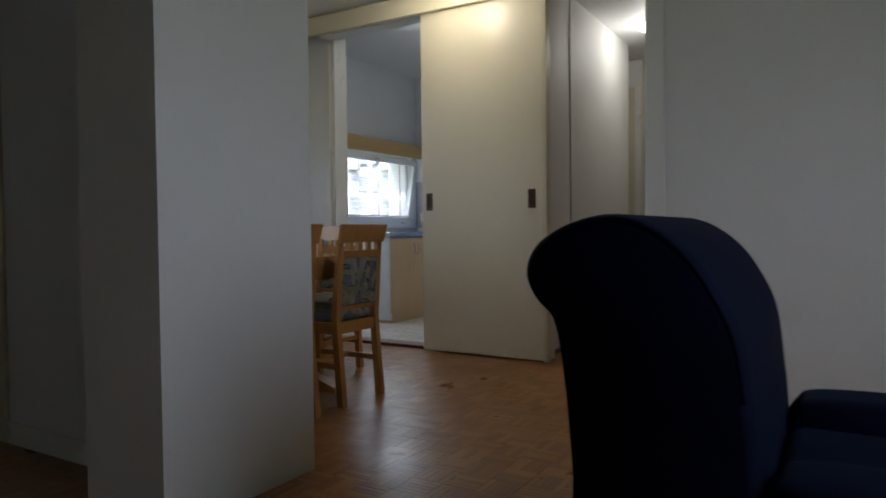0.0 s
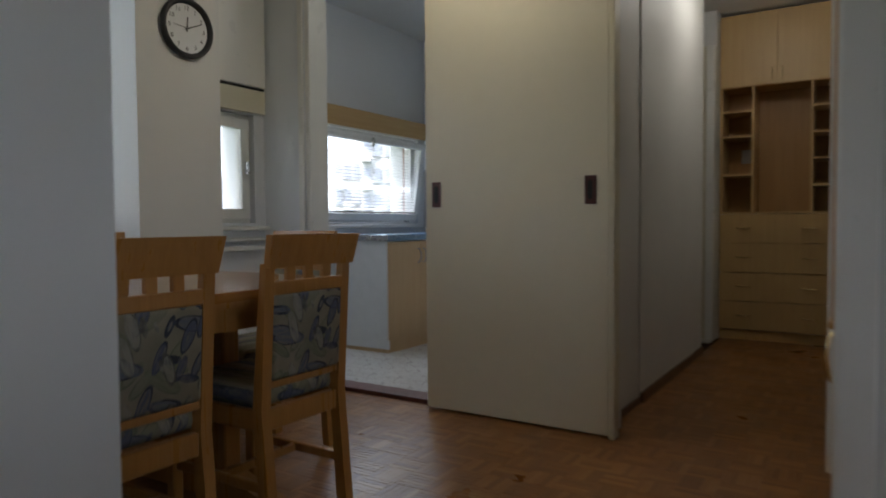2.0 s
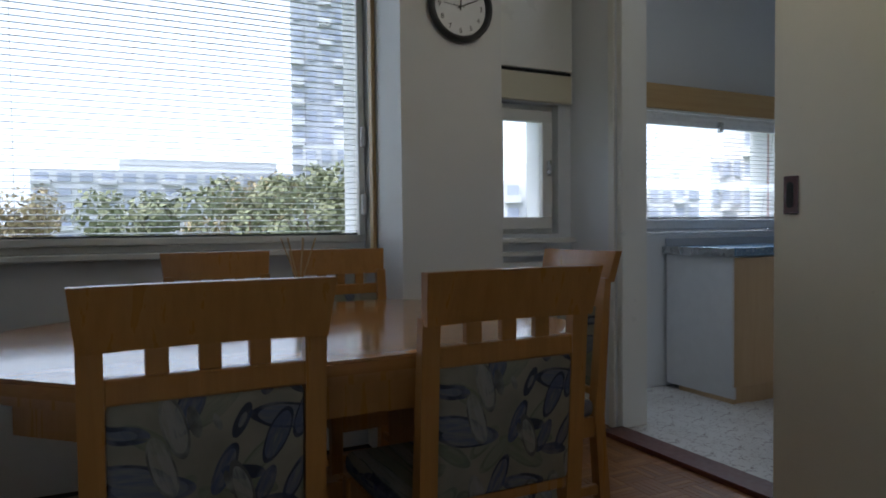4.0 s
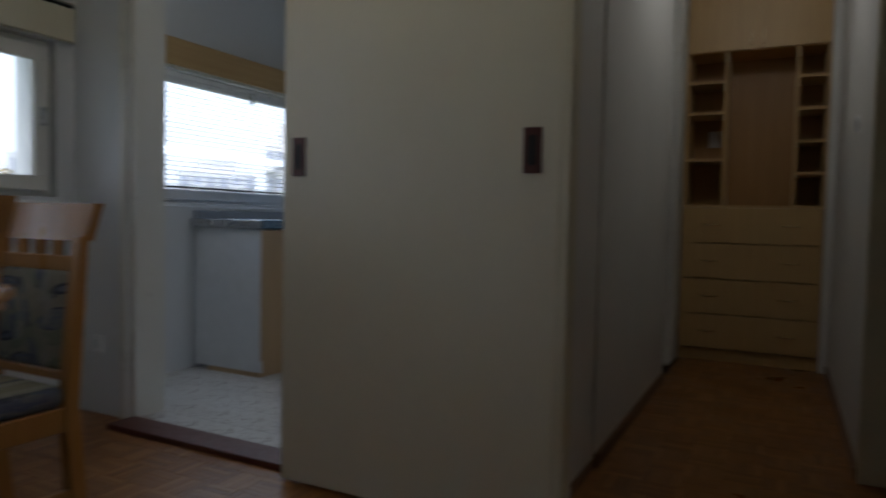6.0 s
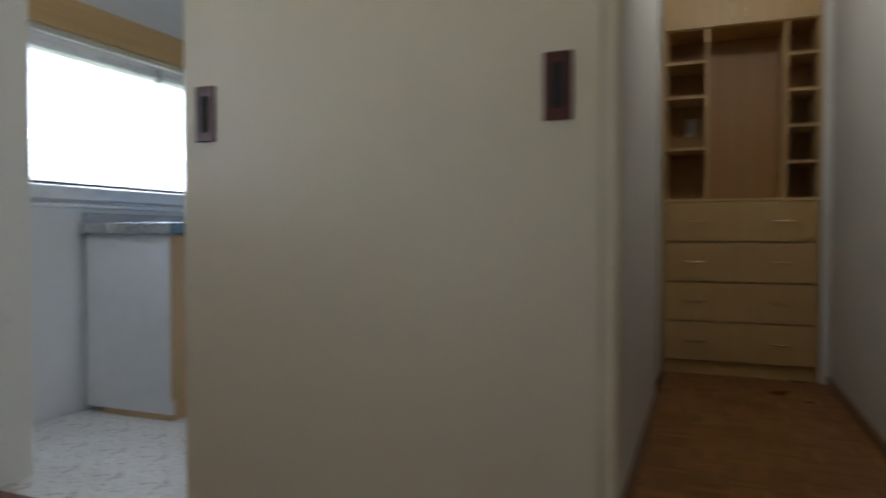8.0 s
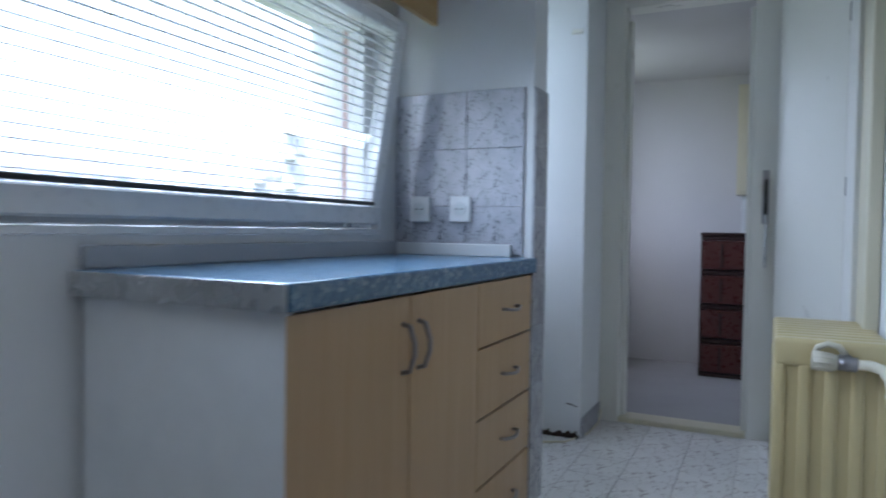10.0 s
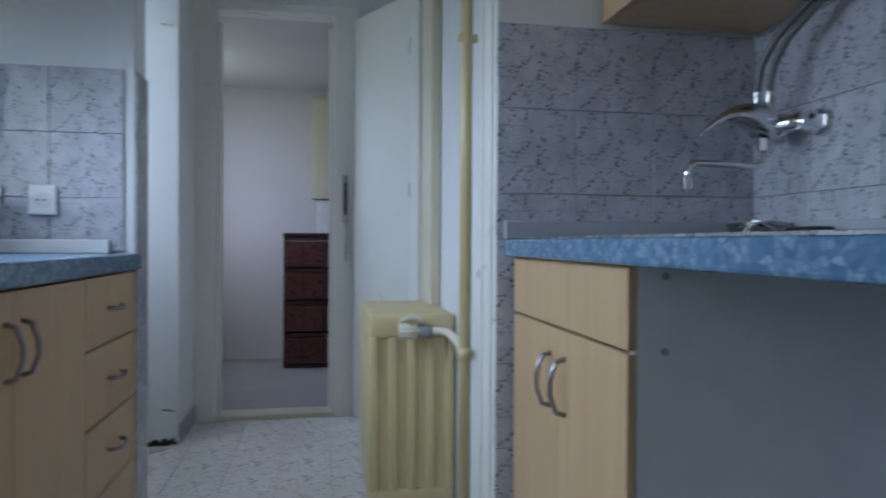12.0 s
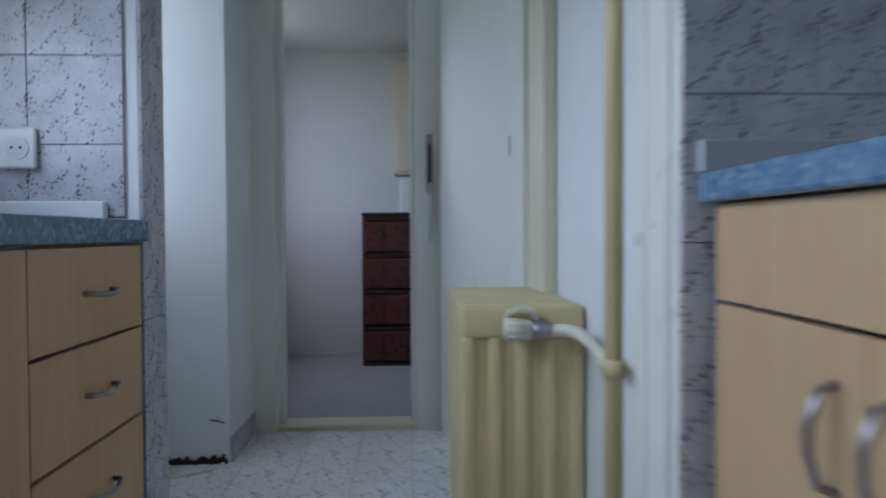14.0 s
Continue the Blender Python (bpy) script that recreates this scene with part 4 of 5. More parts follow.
def sink_unit():
    c = thing("sink_cabinet", "beech laminate sink cabinet with a bare grey side panel", "cabinet", (0, 0, 0), 0, "kitchen cabinets")
    f = -0.93
    bm = bmesh.new()
    prism(bm, [(f + 0.012, 0.02), (-0.40, 0.02), (-0.40, 0.13), (-0.335, 0.13), (-0.335, 0.868), (f + 0.012, 0.868)], 0, 0.016,
          Matrix.Translation((0, 1.046, 0)) @ Matrix.Rotation(radians(90), 4, "X"))
    s = part("side_panel", bm, GREY, c, "bare grey side panel with a pipe notch")
    for x, z in ((-0.868, 0.735), (-0.868, 0.852), (-0.868, 0.25)):
        part("screw", cyl(bmesh.new(), (x, 1.0305, z), (x, 1.0275, z), 0.006, 10), SATIN, s)
    part("body", B(f + 0.05, -0.335, 1.046, 1.635, 0.1, 0.86), WHITE, c)
    part("plinth", B(f + 0.05, -0.40, 1.046, 1.635, 0.0, 0.1), BEECH_Y, c)
    part("fascia", B(f, f + 0.018, 1.03, 1.64, 0.738, 0.868, 0.0015), LAMIN, c)
    for ya, yb, hy in ((1.03, 1.333, 1.295), (1.336, 1.64, 1.375)):
        d = part("door", B(f, f + 0.018, ya, yb, 0.1, 0.732, 0.0015), LAMIN, c)
        bm = tube(bmesh.new(), [(f, hy, 0.572), (f - 0.018, hy, 0.577), (f - 0.03, hy, 0.612), (f - 0.03, hy, 0.64), (f - 0.018, hy, 0.675), (f, hy, 0.68)], 0.0055, 8)
        part("handle", bm, SATIN, d, "curved satin metal handle", True)
    w = thing("sink_worktop", "blue stone-print worktop with an inset steel sink", "worktop")
    part("slab", B(-0.955, EX - 0.012, 0.33, 1.645, 0.87, 0.911, 0.006, 2), BLUE, w)
    part("upstand", B(EX - 0.03, EX - 0.012, 0.33, 1.64, 0.911, 0.955, 0.002), UPST, w)
    part("upstand", B(-0.955, EX - 0.03, 1.628, 1.646, 0.911, 0.955, 0.002), UPST, w)
    bm = bmesh.new()
    for b in ((-0.92, -0.32, 0.50, 0.56), (-0.92, -0.32, 1.54, 1.60), (-0.92, -0.87, 0.56, 1.54), (-0.37, -0.32, 0.56, 1.54), (-0.87, -0.37, 1.02, 1.08)):
        box(bm, *b, 0.911, 0.9165, 0.001)
    sk = part("sink", bm, STEEL, w, "brushed steel sink top with draining ridges")
    for y in (0.60, 0.65, 0.70, 0.75, 0.80, 0.85, 0.90, 0.95):
        part("ridge", B(-0.85, -0.40, y, y + 0.018, 0.912, 0.917, 0.002), STEEL, sk)
    part("basin", B(-0.86, -0.38, 1.09, 1.53, 0.9115, 0.9135), STEEL, w)
    mat_ = thing("wire_sponge", "steel wire scouring pad beside the basin", "scourer", (-0.355, 1.525, 0.917))
    random.seed(4)
    bm = bmesh.new()
    for k in range(26):
        a, r = random.uniform(0, 6.28), random.uniform(0.03, 0.075)
        pts = [(r * math.cos(a + q * 0.7) * (1 + 0.2 * math.sin(3 * q)), r * math.sin(a + q * 0.7), 0.006 + 0.034 * abs(math.sin(a + q))) for q in range(8)]
        tube(bm, pts, 0.0026, 4)
    tagged(part("wire", bm, STEEL, mat_), "tangled steel wire", "", "", "stuff")
    sp = thing("sponge", "dark worn kitchen sponge beside the basin", "sponge", (-0.345, 1.37, 0.917))
    part("sponge", B(-0.028, 0.028, -0.05, 0.05, 0, 0.024, 0.009, 2), DARK, sp, "", True)
    k = thing("wall_cabinet", "beech laminate wall cabinet over the sink", "cabinet", (0, 0, 0), 0, "kitchen cabinets")
    part("body", B(-0.69, EX - 0.014, 0.75, 1.645, 1.445, 2.1, 0.001), LAMIN, k)
    for ya, yb in ((0.75, 1.196), (1.199, 1.645)):
        part("door", B(-0.708, -0.69, ya, yb, 1.445, 2.1, 0.0015), LAMIN, k)
    part("hose_port", cyl(bmesh.new(), (-0.36, 1.30, 1.444), (-0.36, 1.30, 1.42), 0.05, 16), BLACK, k)


sink_unit()


BRAID = plain("grey_braided_hose", (0.16, 0.16, 0.17), 0.5, 0.5, 0.3)


def faucet():
    x, y, z = EX - 0.009, 1.487, 1.178
    f = thing("wall_faucet", "chrome wall-mounted mixer tap with a long swivel spout", "tap", (x, y, z))
    for dy in (-0.075, 0.075):
        bm = cyl(bmesh.new(), (0, dy, 0), (-0.012, dy, 0), 0.034, 24, 0.03)
        cyl(bm, (-0.012, dy, 0), (-0.036, dy, 0), 0.027, 6, 0.025)
        cyl(bm, (-0.036, dy, 0), (-0.066, dy, 0), 0.022, 20, 0.019)
        part("wall_union", bm, CHROME, f, "chrome wall union")
        part("index_dot", cyl(bmesh.new(), (-0.045, dy - 0.0195, 0.008), (-0.045, dy - 0.0225, 0.008), 0.006, 12), DARK, f)
    bm = cyl(bmesh.new(), (-0.063, -0.078, 0), (-0.063, 0.078, 0), 0.0165, 20)
    cyl(bm, (-0.063, -0.03, 0), (-0.063, 0.03, 0), 0.026, 24)
    part("body", bm, CHROME, f, "", True)
    rings = [(-0.045, 0, -0.004, 0.022), (-0.06, 0, -0.002, 0.032), (-0.09, 0, 0.008, 0.036), (-0.125, 0, 0.02, 0.033), (-0.16, 0, 0.026, 0.024), (-0.19, 0, 0.022, 0.016), (-0.218, 0, 0.008, 0.010), (-0.24, 0, -0.01, 0.007), (-0.256, 0, -0.026, 0.004)]
    part("lever", taper(bmesh.new(), rings, 18, 0.9), CHROME, f, "", True)
    part("spout_nut", cyl(bmesh.new(), (-0.095, 0, -0.03), (-0.095, 0, -0.058), 0.0145, 6), CHROME, f)
    bm = tube(bmesh.new(), [(-0.095, 0, -0.05), (-0.095, 0, -0.072), (-0.098, 0, -0.084), (-0.106, 0, -0.092), (-0.12, 0, -0.095), (-0.26, 0.004, -0.09), (-0.273, 0.004, -0.093), (-0.281, 0.004, -0.101), (-0.284, 0.004, -0.113), (-0.285, 0.004, -0.14)], 0.0085, 12)
    part("spout", bm, CHROME, f, "", True)
    part("aerator", cyl(bmesh.new(), (-0.285, 0.004, -0.128), (-0.285, 0.004, -0.15), 0.0105, 12), CHROME, f)
    h = thing("water_hoses", "two grey braided hoses rising from the tap to the boiler", "hose", (x, y, z))
    for dx, dy in ((-0.108, 0.004), (-0.088, -0.012)):
        bm = tube(bmesh.new(), [(dx, dy, 0.05), (dx, dy, 0.09), (dx + 0.002, dy - 0.012, 0.14), (dx + 0.01, dy - 0.05, 0.19), (dx + 0.02, dy - 0.10, 0.225), (dx + 0.022, dy - 0.15, 0.25)], 0.0085, 10)
        part("hose", bm, BRAID, h, "grey braided hose", True)
        part("nut", cyl(bmesh.new(), (dx, dy, 0.024), (dx, dy, 0.052), 0.0095, 6), STEEL, h, "steel hose nut")
        part("ferrule", cyl(bmesh.new(), (dx, dy, 0.052), (dx, dy, 0.078), 0.0095, 14), STEEL, h)


faucet()


def radiator():
    r = thing("radiator", "yellowed enamel column radiator with a valve at its end", "radiator", (-1.235, 2.25, 0))
    W, n, pitch, top = 0.285, 9, 0.06, 0.665
    for k in range(n):
        y = k * pitch
        sec = part("section", B(0.008, W - 0.008, y + 0.017, y + pitch - 0.017, 0.05, top - 0.06), RADIATOR, r)
        part("header", B(0.0, W, y + 0.003, y + pitch - 0.003, top - 0.078, top, 0.014, 3), RADIATOR, sec, "", True)
        part("footer", B(0.0, W, y + 0.003, y + pitch - 0.003, 0.03, 0.09, 0.014, 3), RADIATOR, sec, "", True)
        for c in range(5):
            x = c * (W - 0.032) / 4
            part("column", B(x, x + 0.032, y + 0.004, y + pitch - 0.004, 0.08, top - 0.07, 0.011, 3), RADIATOR, sec, "", True)
    for y in (0.03, 0.48):
        for x in (0.04, W - 0.06):
            part("foot", B(x, x + 0.03, y - 0.012, y + 0.012, 0, 0.04), RADIATOR, r)
    zc = top - 0.05
    v = part("valve", cyl(cyl(bmesh.new(), (0.172, 0.006, zc), (0.172, -0.045, zc), 0.021, 8), (0.148, -0.042, zc), (0.196, -0.042, zc - 0.002), 0.019, 14), SATIN, r, "worn metal radiator valve", True)
    bm = cyl(bmesh.new(), (0.092, -0.046, zc + 0.002), (0.15, -0.043, zc), 0.0245, 20, 0.021)
    for q in range(10):
        a = q * math.pi / 5
        cyl(bm, (0.096, -0.046 + 0.0235 * math.cos(a), zc + 0.002 + 0.0235 * math.sin(a)), (0.14, -0.043 + 0.0215 * math.cos(a), zc + 0.0215 * math.sin(a)), 0.003, 6)
    part("knob", bm, PIPEW, v, "white ribbed plastic knob", True)
    bm = tube(bmesh.new(), [(0.10, 0.0, zc + 0.012), (0.108, -0.014, zc + 0.034), (0.13, -0.02, zc + 0.045), (0.155, -0.02, zc + 0.04), (0.172, -0.02, zc + 0.018)], 0.0085, 10)
    part("bypass_elbow", bm, PIPEW, v, "white painted elbow", True)
    bm = tube(bmesh.new(), [(0.19, -0.042, zc - 0.002), (0.225, -0.06, zc + 0.002), (0.246, -0.10, zc), (0.252, -0.16, zc - 0.012), (0.248, -0.23, zc - 0.018), (0.24, -0.30, zc - 0.02), (0.235, -0.362, zc - 0.02)], 0.0135, 12)
    part("branch_pipe", bm, PIPEW, v, "white painted connecting pipe", True)
    bm = cyl(bmesh.new(), (0.238, -0.325, zc - 0.02), (0.236, -0.352, zc - 0.02), 0.019, 8)
    part("union_nut", bm, PIPEW, v)
    p = thing("heating_riser", "cream painted vertical heating pipe beside the casing", "pipe", (-1.0, 1.875, 0))
    part("pipe", cyl(bmesh.new(), (0, 0, 0), (0, 0, H), 0.0165, 14), RADIATOR, p, "", True)
    part("collar", cyl(bmesh.new(), (0, 0, 0.58), (0, 0, 0.612), 0.0195, 14), RADIATOR, p, "", True)
    part("clamp", B(-0.024, 0.055, -0.012, 0.012, 1.452, 1.47, 0.003), RADIATOR, p)


radiator()

sc = thing("stub_casing", "white fluted wooden casing at the stub wall's end", "casing")
for k, (a, b, pr) in enumerate(((1.672, 1.70, 0.006), (1.70, 1.725, 0.014), (1.725, 1.79, 0.009), (1.79, 1.838, 0.015))):
    part("moulding", B(-0.963 - pr, -0.963, a, b, 0, H - 0.05, 0.003), TRIM, sc)
sd = thing("storage_door_frame", "white painted wooden frame of the storage doorway", "door frame")
part("jamb", B(-2.04, -1.91, 3.535, 3.66, 0, 2.1, 0.006), TRIM, sd)
part("jamb", B(-1.33, -1.2, 3.535, 3.66, 0, 2.1, 0.006), TRIM, sd)
part("inner_stop", B(-1.91, -1.885, 3.585, 3.64, 0.03, 2.0, 0.003), TRIM, sd)
part("inner_stop", B(-1.352, -1.33, 3.585, 3.64, 0.03, 2.0, 0.003), TRIM, sd)
part("head", B(-1.91, -1.33, 3.535, 3.66, 2.05, 2.1, 0.006), TRIM, sd)
part("door_sill", B(-1.91, -1.33, 3.535, 3.66, 0, 0.032, 0.005), CREAM, sd)
lt = part("latch_plate", B(-1.285, -1.257, 3.529, 3.535, 1.0, 1.242, 0.001), SATIN, sd, "worn steel latch plate")
part("rod", cyl(bmesh.new(), (-1.268, 3.524, 0.80), (-1.268, 3.524, 1.10), 0.006, 8), STEEL, lt)
part("bolt", B(-1.277, -1.263, 3.518, 3.529, 1.04, 1.2, 0.002), DARK, lt)
dl = thing("side_door", "white flush door leaf standing open beside the radiator", "door", (-0.985, 3.09, 0), 0)
bm = B(0.0, 0.47, -0.018, 0.018, 0.01, 2.02, 0.003)
bmesh.ops.transform(bm, matrix=Matrix.Rotation(radians(119), 4, "Z"), verts=bm.verts)
part("leaf", bm, TRIM, dl)
for z in (0.35, 1.10, 1.75):
    part("hinge", cyl(bmesh.new(), (-0.012, -0.012, z), (-0.012, -0.012, z + 0.07), 0.006, 8), DARK, dl)
part("frame_post", B(0.0, 0.038, -0.52, -0.025, 0, 2.08, 0.004), CREAM, dl)


def socket(at, turn=0.0):
    s = thing("wall_socket", "white square double-pin wall socket on the tiles", "socket", at, turn, "sockets over the worktop")
    part("plate", B(-0.04, 0.04, -0.012, 0, -0.045, 0.045, 0.006, 2), PVC, s)
    bm = bmesh.new()
    cyl(bm, (0, -0.0118, 0), (0, -0.0150, 0), 0.026, 20)
    w = part("ring", bm, WHITE, s)
    part("well", cyl(bmesh.new(), (0, -0.0150, 0), (0, -0.0156, 0), 0.020, 20), GREY, s)
    for x in (-0.0095, 0.0095):
        part("pin_hole", cyl(bmesh.new(), (x, -0.0156, 0), (x, -0.0162, 0), 0.0032, 8), BLACK, s)
    return s


socket((-2.362, 2.264, 1.022))
socket((-2.208, 2.264, 1.022))
so = thing("wall_socket", "white wall socket low on the dining room wall", "socket", (-2.14, 0.2, 0.31))
part("plate", B(-0.04, 0.04, -0.012, 0, -0.04, 0.04, 0.005), PVC, so)
part("well", cyl(bmesh.new(), (0, -0.0115, 0), (0, -0.0135, 0), 0.022, 16), GREY, so)


def drawer_tower():
    c = thing("drawer_tower", "brown plastic drawer tower with four drawers", "drawers", (-1.65, 4.86, 0.012))
    W, D = 0.40, 0.32
    z = 0.0
    part("base", B(0, W, 0.01, D, 0, 0.025, 0.005), CHESTF, c)
    z = 0.025
    for k in range(4):
        h = 0.225
        part("tier_frame", B(0, W, 0.005, D, z + h - 0.03, z + h, 0.006), CHESTF, c)
        part("side", B(0, 0.02, 0.01, D, z, z + h - 0.03, 0.003), CHESTF, c)
        part("side", B(W - 0.02, W, 0.01, D, z, z + h - 0.03, 0.003), CHESTF, c)
        d = part("drawer", B(0.012, W - 0.012, -0.004, D - 0.02, z + 0.008, z + h - 0.034, 0.008, 2), CHESTP, c, "translucent brown plastic drawer")
        part("rib", B(0.12, 0.135, -0.008, -0.004, z + 0.02, z + h - 0.05, 0.002), CHESTF, d)
        part("rib", B(W - 0.135, W - 0.12, -0.008, -0.004, z + 0.02, z + h - 0.05, 0.002), CHESTF, d)
        z += h
    part("top", B(-0.004, W + 0.004, 0, D, z, z + 0.022, 0.006), CHESTF, c)


drawer_tower()
cb = thing("loose_cable", "thin white cable lying on the kitchen floor", "cable", (0, 0, 0))
part("cable", tube(bmesh.new(), [(-1.99, 3.52, 0.06), (-1.985, 3.45, 0.012), (-1.99, 3.25, 0.012), (-2.05, 3.08, 0.012), (-2.2, 3.0, 0.012), (-2.4, 3.02, 0.012)], 0.004, 6), CREAM, cb)
sk = thing("pier_skirting", "fleck tile skirting and rough mortar at the pier's foot", "skirting", (0, 0, 0))
part("skirting", B(-2.004, -1.996, 3.165, 3.53, 0.009, 0.10, 0.002), TILE, sk)
rnd = random.Random(11)
bm = bmesh.new()
for k in range(46):
    x = -2.46 + k * 0.0098
    box(bm, x, x + 0.0098, 3.159 - rnd.uniform(0.004, 0.014), 3.159, 0.0085, 0.02 + rnd.uniform(0.0, 0.022))
part("mortar", bm, SUBFLOOR, sk, "dark crumbled mortar")
fb = thing("wall_box", "cream painted meter box on the storage room wall", "wall box", (-1.46, 5.17, 1.22))
part("body", B(0, 0.3, 0, 0.13, 0, 0.75, 0.004), CREAM, fb)
part("flap", B(0.02, 0.28, -0.012, 0, 0.02, 0.73, 0.003), CREAM, fb)

tb = thing("cable_box", "white plastic cable box under the meter box", "cable box", (-1.425, 5.262, 0.86))
part("body", B(0, 0.11, 0, 0.036, 0, 0.355, 0.004), PVC, tb)
part("cover", B(0.008, 0.102, -0.006, 0, 0.01, 0.345, 0.002), PVC, tb)
hk = thing("wall_bracket", "small white painted bracket high on the pier", "bracket", (-2.045, 3.16, 1.85))
part("plate", B(-0.03, 0.02, -0.006, 0, -0.012, 0.012, 0.002), TRIM, hk)
part("lip", B(-0.03, 0.02, -0.022, -0.006, -0.012, -0.006, 0.002), TRIM, hk)
ch = thing("plaster_chip", "dark chipped crack in the pier's plaster", "crack", (-2.045, 3.1595, 0.16))
bm = bmesh.new()
for x0, x1, z0, z1 in ((-0.026, -0.014, 0.002, 0.007), (-0.014, 0.004, 0.0, 0.006), (0.004, 0.012, -0.003, 0.002), (0.012, 0.027, -0.006, -0.002)):
    box(bm, x0, x1, -0.002, 0, z0, z1)
part("crack", bm, SUBFLOOR, ch)

# ---------------------------------------------------------------- outside
GROUND = Mat("far_grass", 0.9)
GROUND.color(GROUND.ramp(GROUND.noise(0.08, 5), [(0.3, (0.05, 0.08, 0.03)), (0.7, (0.10, 0.12, 0.05))]))
GROUND = GROUND.m
setting("ground", "grass and paving far below the windows", GROUND, (-900, 900, -900, 900, -13.2, -13), category="ground")
FACADE = paint("grey_concrete_facade", (0.46, 0.48, 0.52), 0.9)
FACADE2 = paint("pale_concrete_facade", (0.56, 0.57, 0.59), 0.9)
FACWIN = plain("dark_facade_glass", (0.32, 0.35, 0.42), 0.15)


def tower(name, label, x, y, w, d, h, mat, floors, bays, turn=0):
    t = thing(name, label, "building", (x, y, -13), turn, "distant apartment blocks")
    part("wall", B(-d / 2, d / 2, -w / 2, w / 2, 0, h), mat, t)
    part("roof", B(-d / 2 + 1, d / 2 - 1, -w / 4, w / 4, h, h + 2.2), mat, t)
    fh, bw = h / floors, w / bays
    win = mesh_of("window", B(0, 0.25, -bw * 0.3, bw * 0.3, -fh * 0.28, fh * 0.28), FACWIN)
    bal = mesh_of("balcony", B(0, 1.1, -bw * 0.45, bw * 0.45, -fh * 0.5, -fh * 0.18), FACADE2)
    for i in range(floors):
        for j in range(bays):
            o = new("window", win)
            o.parent = t
            o.matrix_local = Matrix.Translation((d / 2, -w / 2 + (j + 0.5) * bw, (i + 0.5) * fh))
            if (j + i // 7) % 3 == 1:
                o = new("balcony", bal)
                o.parent = t
                o.matrix_local = Matrix.Translation((d / 2, -w / 2 + (j + 0.5) * bw, (i + 0.5) * fh))
    return t


def block(name, label, azimuth, dist, w, top, mat, floors, bays, d=14):
    """A block seen from the flat in a direction, degrees west of north; top: metres above the floor."""
    a = radians(azimuth)
    return tower(name, label, -dist * math.sin(a), dist * math.cos(a), w, d, top + 13, mat, floors, bays, azimuth - 90)


block("apartment_tower", "tall grey concrete apartment tower with stepped floors", 73.6, 108, 12.2, 52, FACADE, 22, 6)
block("apartment_tower", "tall grey concrete apartment tower far away", 65.9, 112, 8.6, 35, FACADE, 16, 4)
block("apartment_tower", "lower wing of the grey apartment tower", 71.0, 99, 17, 12.5, FACADE2, 9, 8)
block("apartment_block", "low pale apartment block behind the trees", 84, 150, 60, 13, FACADE2, 9, 16)
block("apartment_block", "pale apartment block with rows of balconies", 56, 90, 14, 7, FACADE2, 7, 6)
block("apartment_block", "terraced pale apartment block beyond the kitchen window", 36.3, 66, 8.0, 11.5, FACADE2, 10, 8)
block("apartment_block", "terraced pale apartment block beyond the kitchen window", 40.5, 72, 4.5, 7.5, FACADE2, 8, 5)
block("apartment_block", "low pale apartment block on the skyline", 46, 120, 12, 7.5, FACADE2, 7, 6)


def tree(x, y, h, seed, col, group="trees outside the windows"):
    rnd = random.Random(seed)
    t = thing("tree", "broad leafy tree with green and yellowing leaves", "tree", (x, y, -13), 0, group)
    bm = bmesh.new()
    cyl(bm, (0, 0, 0), (0, 0, h * 0.55), 0.28, 8, 0.14)
    for k in range(6):
        a = k * 1.05
        cyl(bm, (0, 0, h * (0.3 + 0.04 * k)), (1.8 * math.cos(a), 1.8 * math.sin(a), h * (0.55 + 0.05 * k)), 0.09, 6, 0.03)
    part("trunk", bm, BASEB, t)
    vs, fs = [], []
    lobes = [(rnd.uniform(-2.6, 2.6), rnd.uniform(-2.6, 2.6), h * rnd.uniform(0.5, 0.9), rnd.uniform(1.0, 1.9)) for _ in range(12)]
    for k in range(2600):
        cx, cy, cz, r = rnd.choice(lobes)
        v = Vector((rnd.gauss(0, 1), rnd.gauss(0, 1), rnd.gauss(0, 1))).normalized() * r * rnd.uniform(0.7, 1.05)
        p = Vector((cx, cy, cz)) + v
        a, b = v.orthogonal().normalized(), None
        a = (a + Vector((rnd.uniform(-1, 1), rnd.uniform(-1, 1), rnd.uniform(-1, 1)))).normalized() * 0.22
        b = a.cross(v).normalized() * 0.13
        n = len(vs)
        vs += [p - a, p + b, p + a, p - b]
        fs.append((n, n + 1, n + 2, n + 3))
    me = bpy.data.meshes.new("crown")
    me.from_pydata([tuple(v) for v in vs], [], fs)
    me.materials.append(col)
    c = new("crown", me)
    c.parent = t
    return t


def leaves(name, a, b):
    m = Mat(name, 0.8)
    m.color(m.ramp(m.island(), [(0.0, a), (1.0, b)]))
    return m.m


GREEN = leaves("green_leaves", (0.12, 0.14, 0.07), (0.20, 0.21, 0.12))
AUTUMN = leaves("autumn_leaves", (0.20, 0.18, 0.10), (0.30, 0.24, 0.13))
trees = [tree(-40, 10, 19.4, 1, GREEN), tree(-39, 16, 20.2, 2, AUTUMN)]
for k, (x, y, s, a) in enumerate(((-36, 5, 0.93, 40), (-46, 6, 1.0, 80), (-50, 14, 1.02, 10), (-46, 22, 0.97, 150), (-60, 12, 1.02, 200), (-60, 24, 0.98, 250), (-36, -2, 0.88, 300), (-48, -8, 0.95, 20), (-44, -14, 0.9, 120))):
    c = copy_thing(trees[k % 2], pose(x, y, -13, 0, 0, a))
    c.scale = (s, s, s)

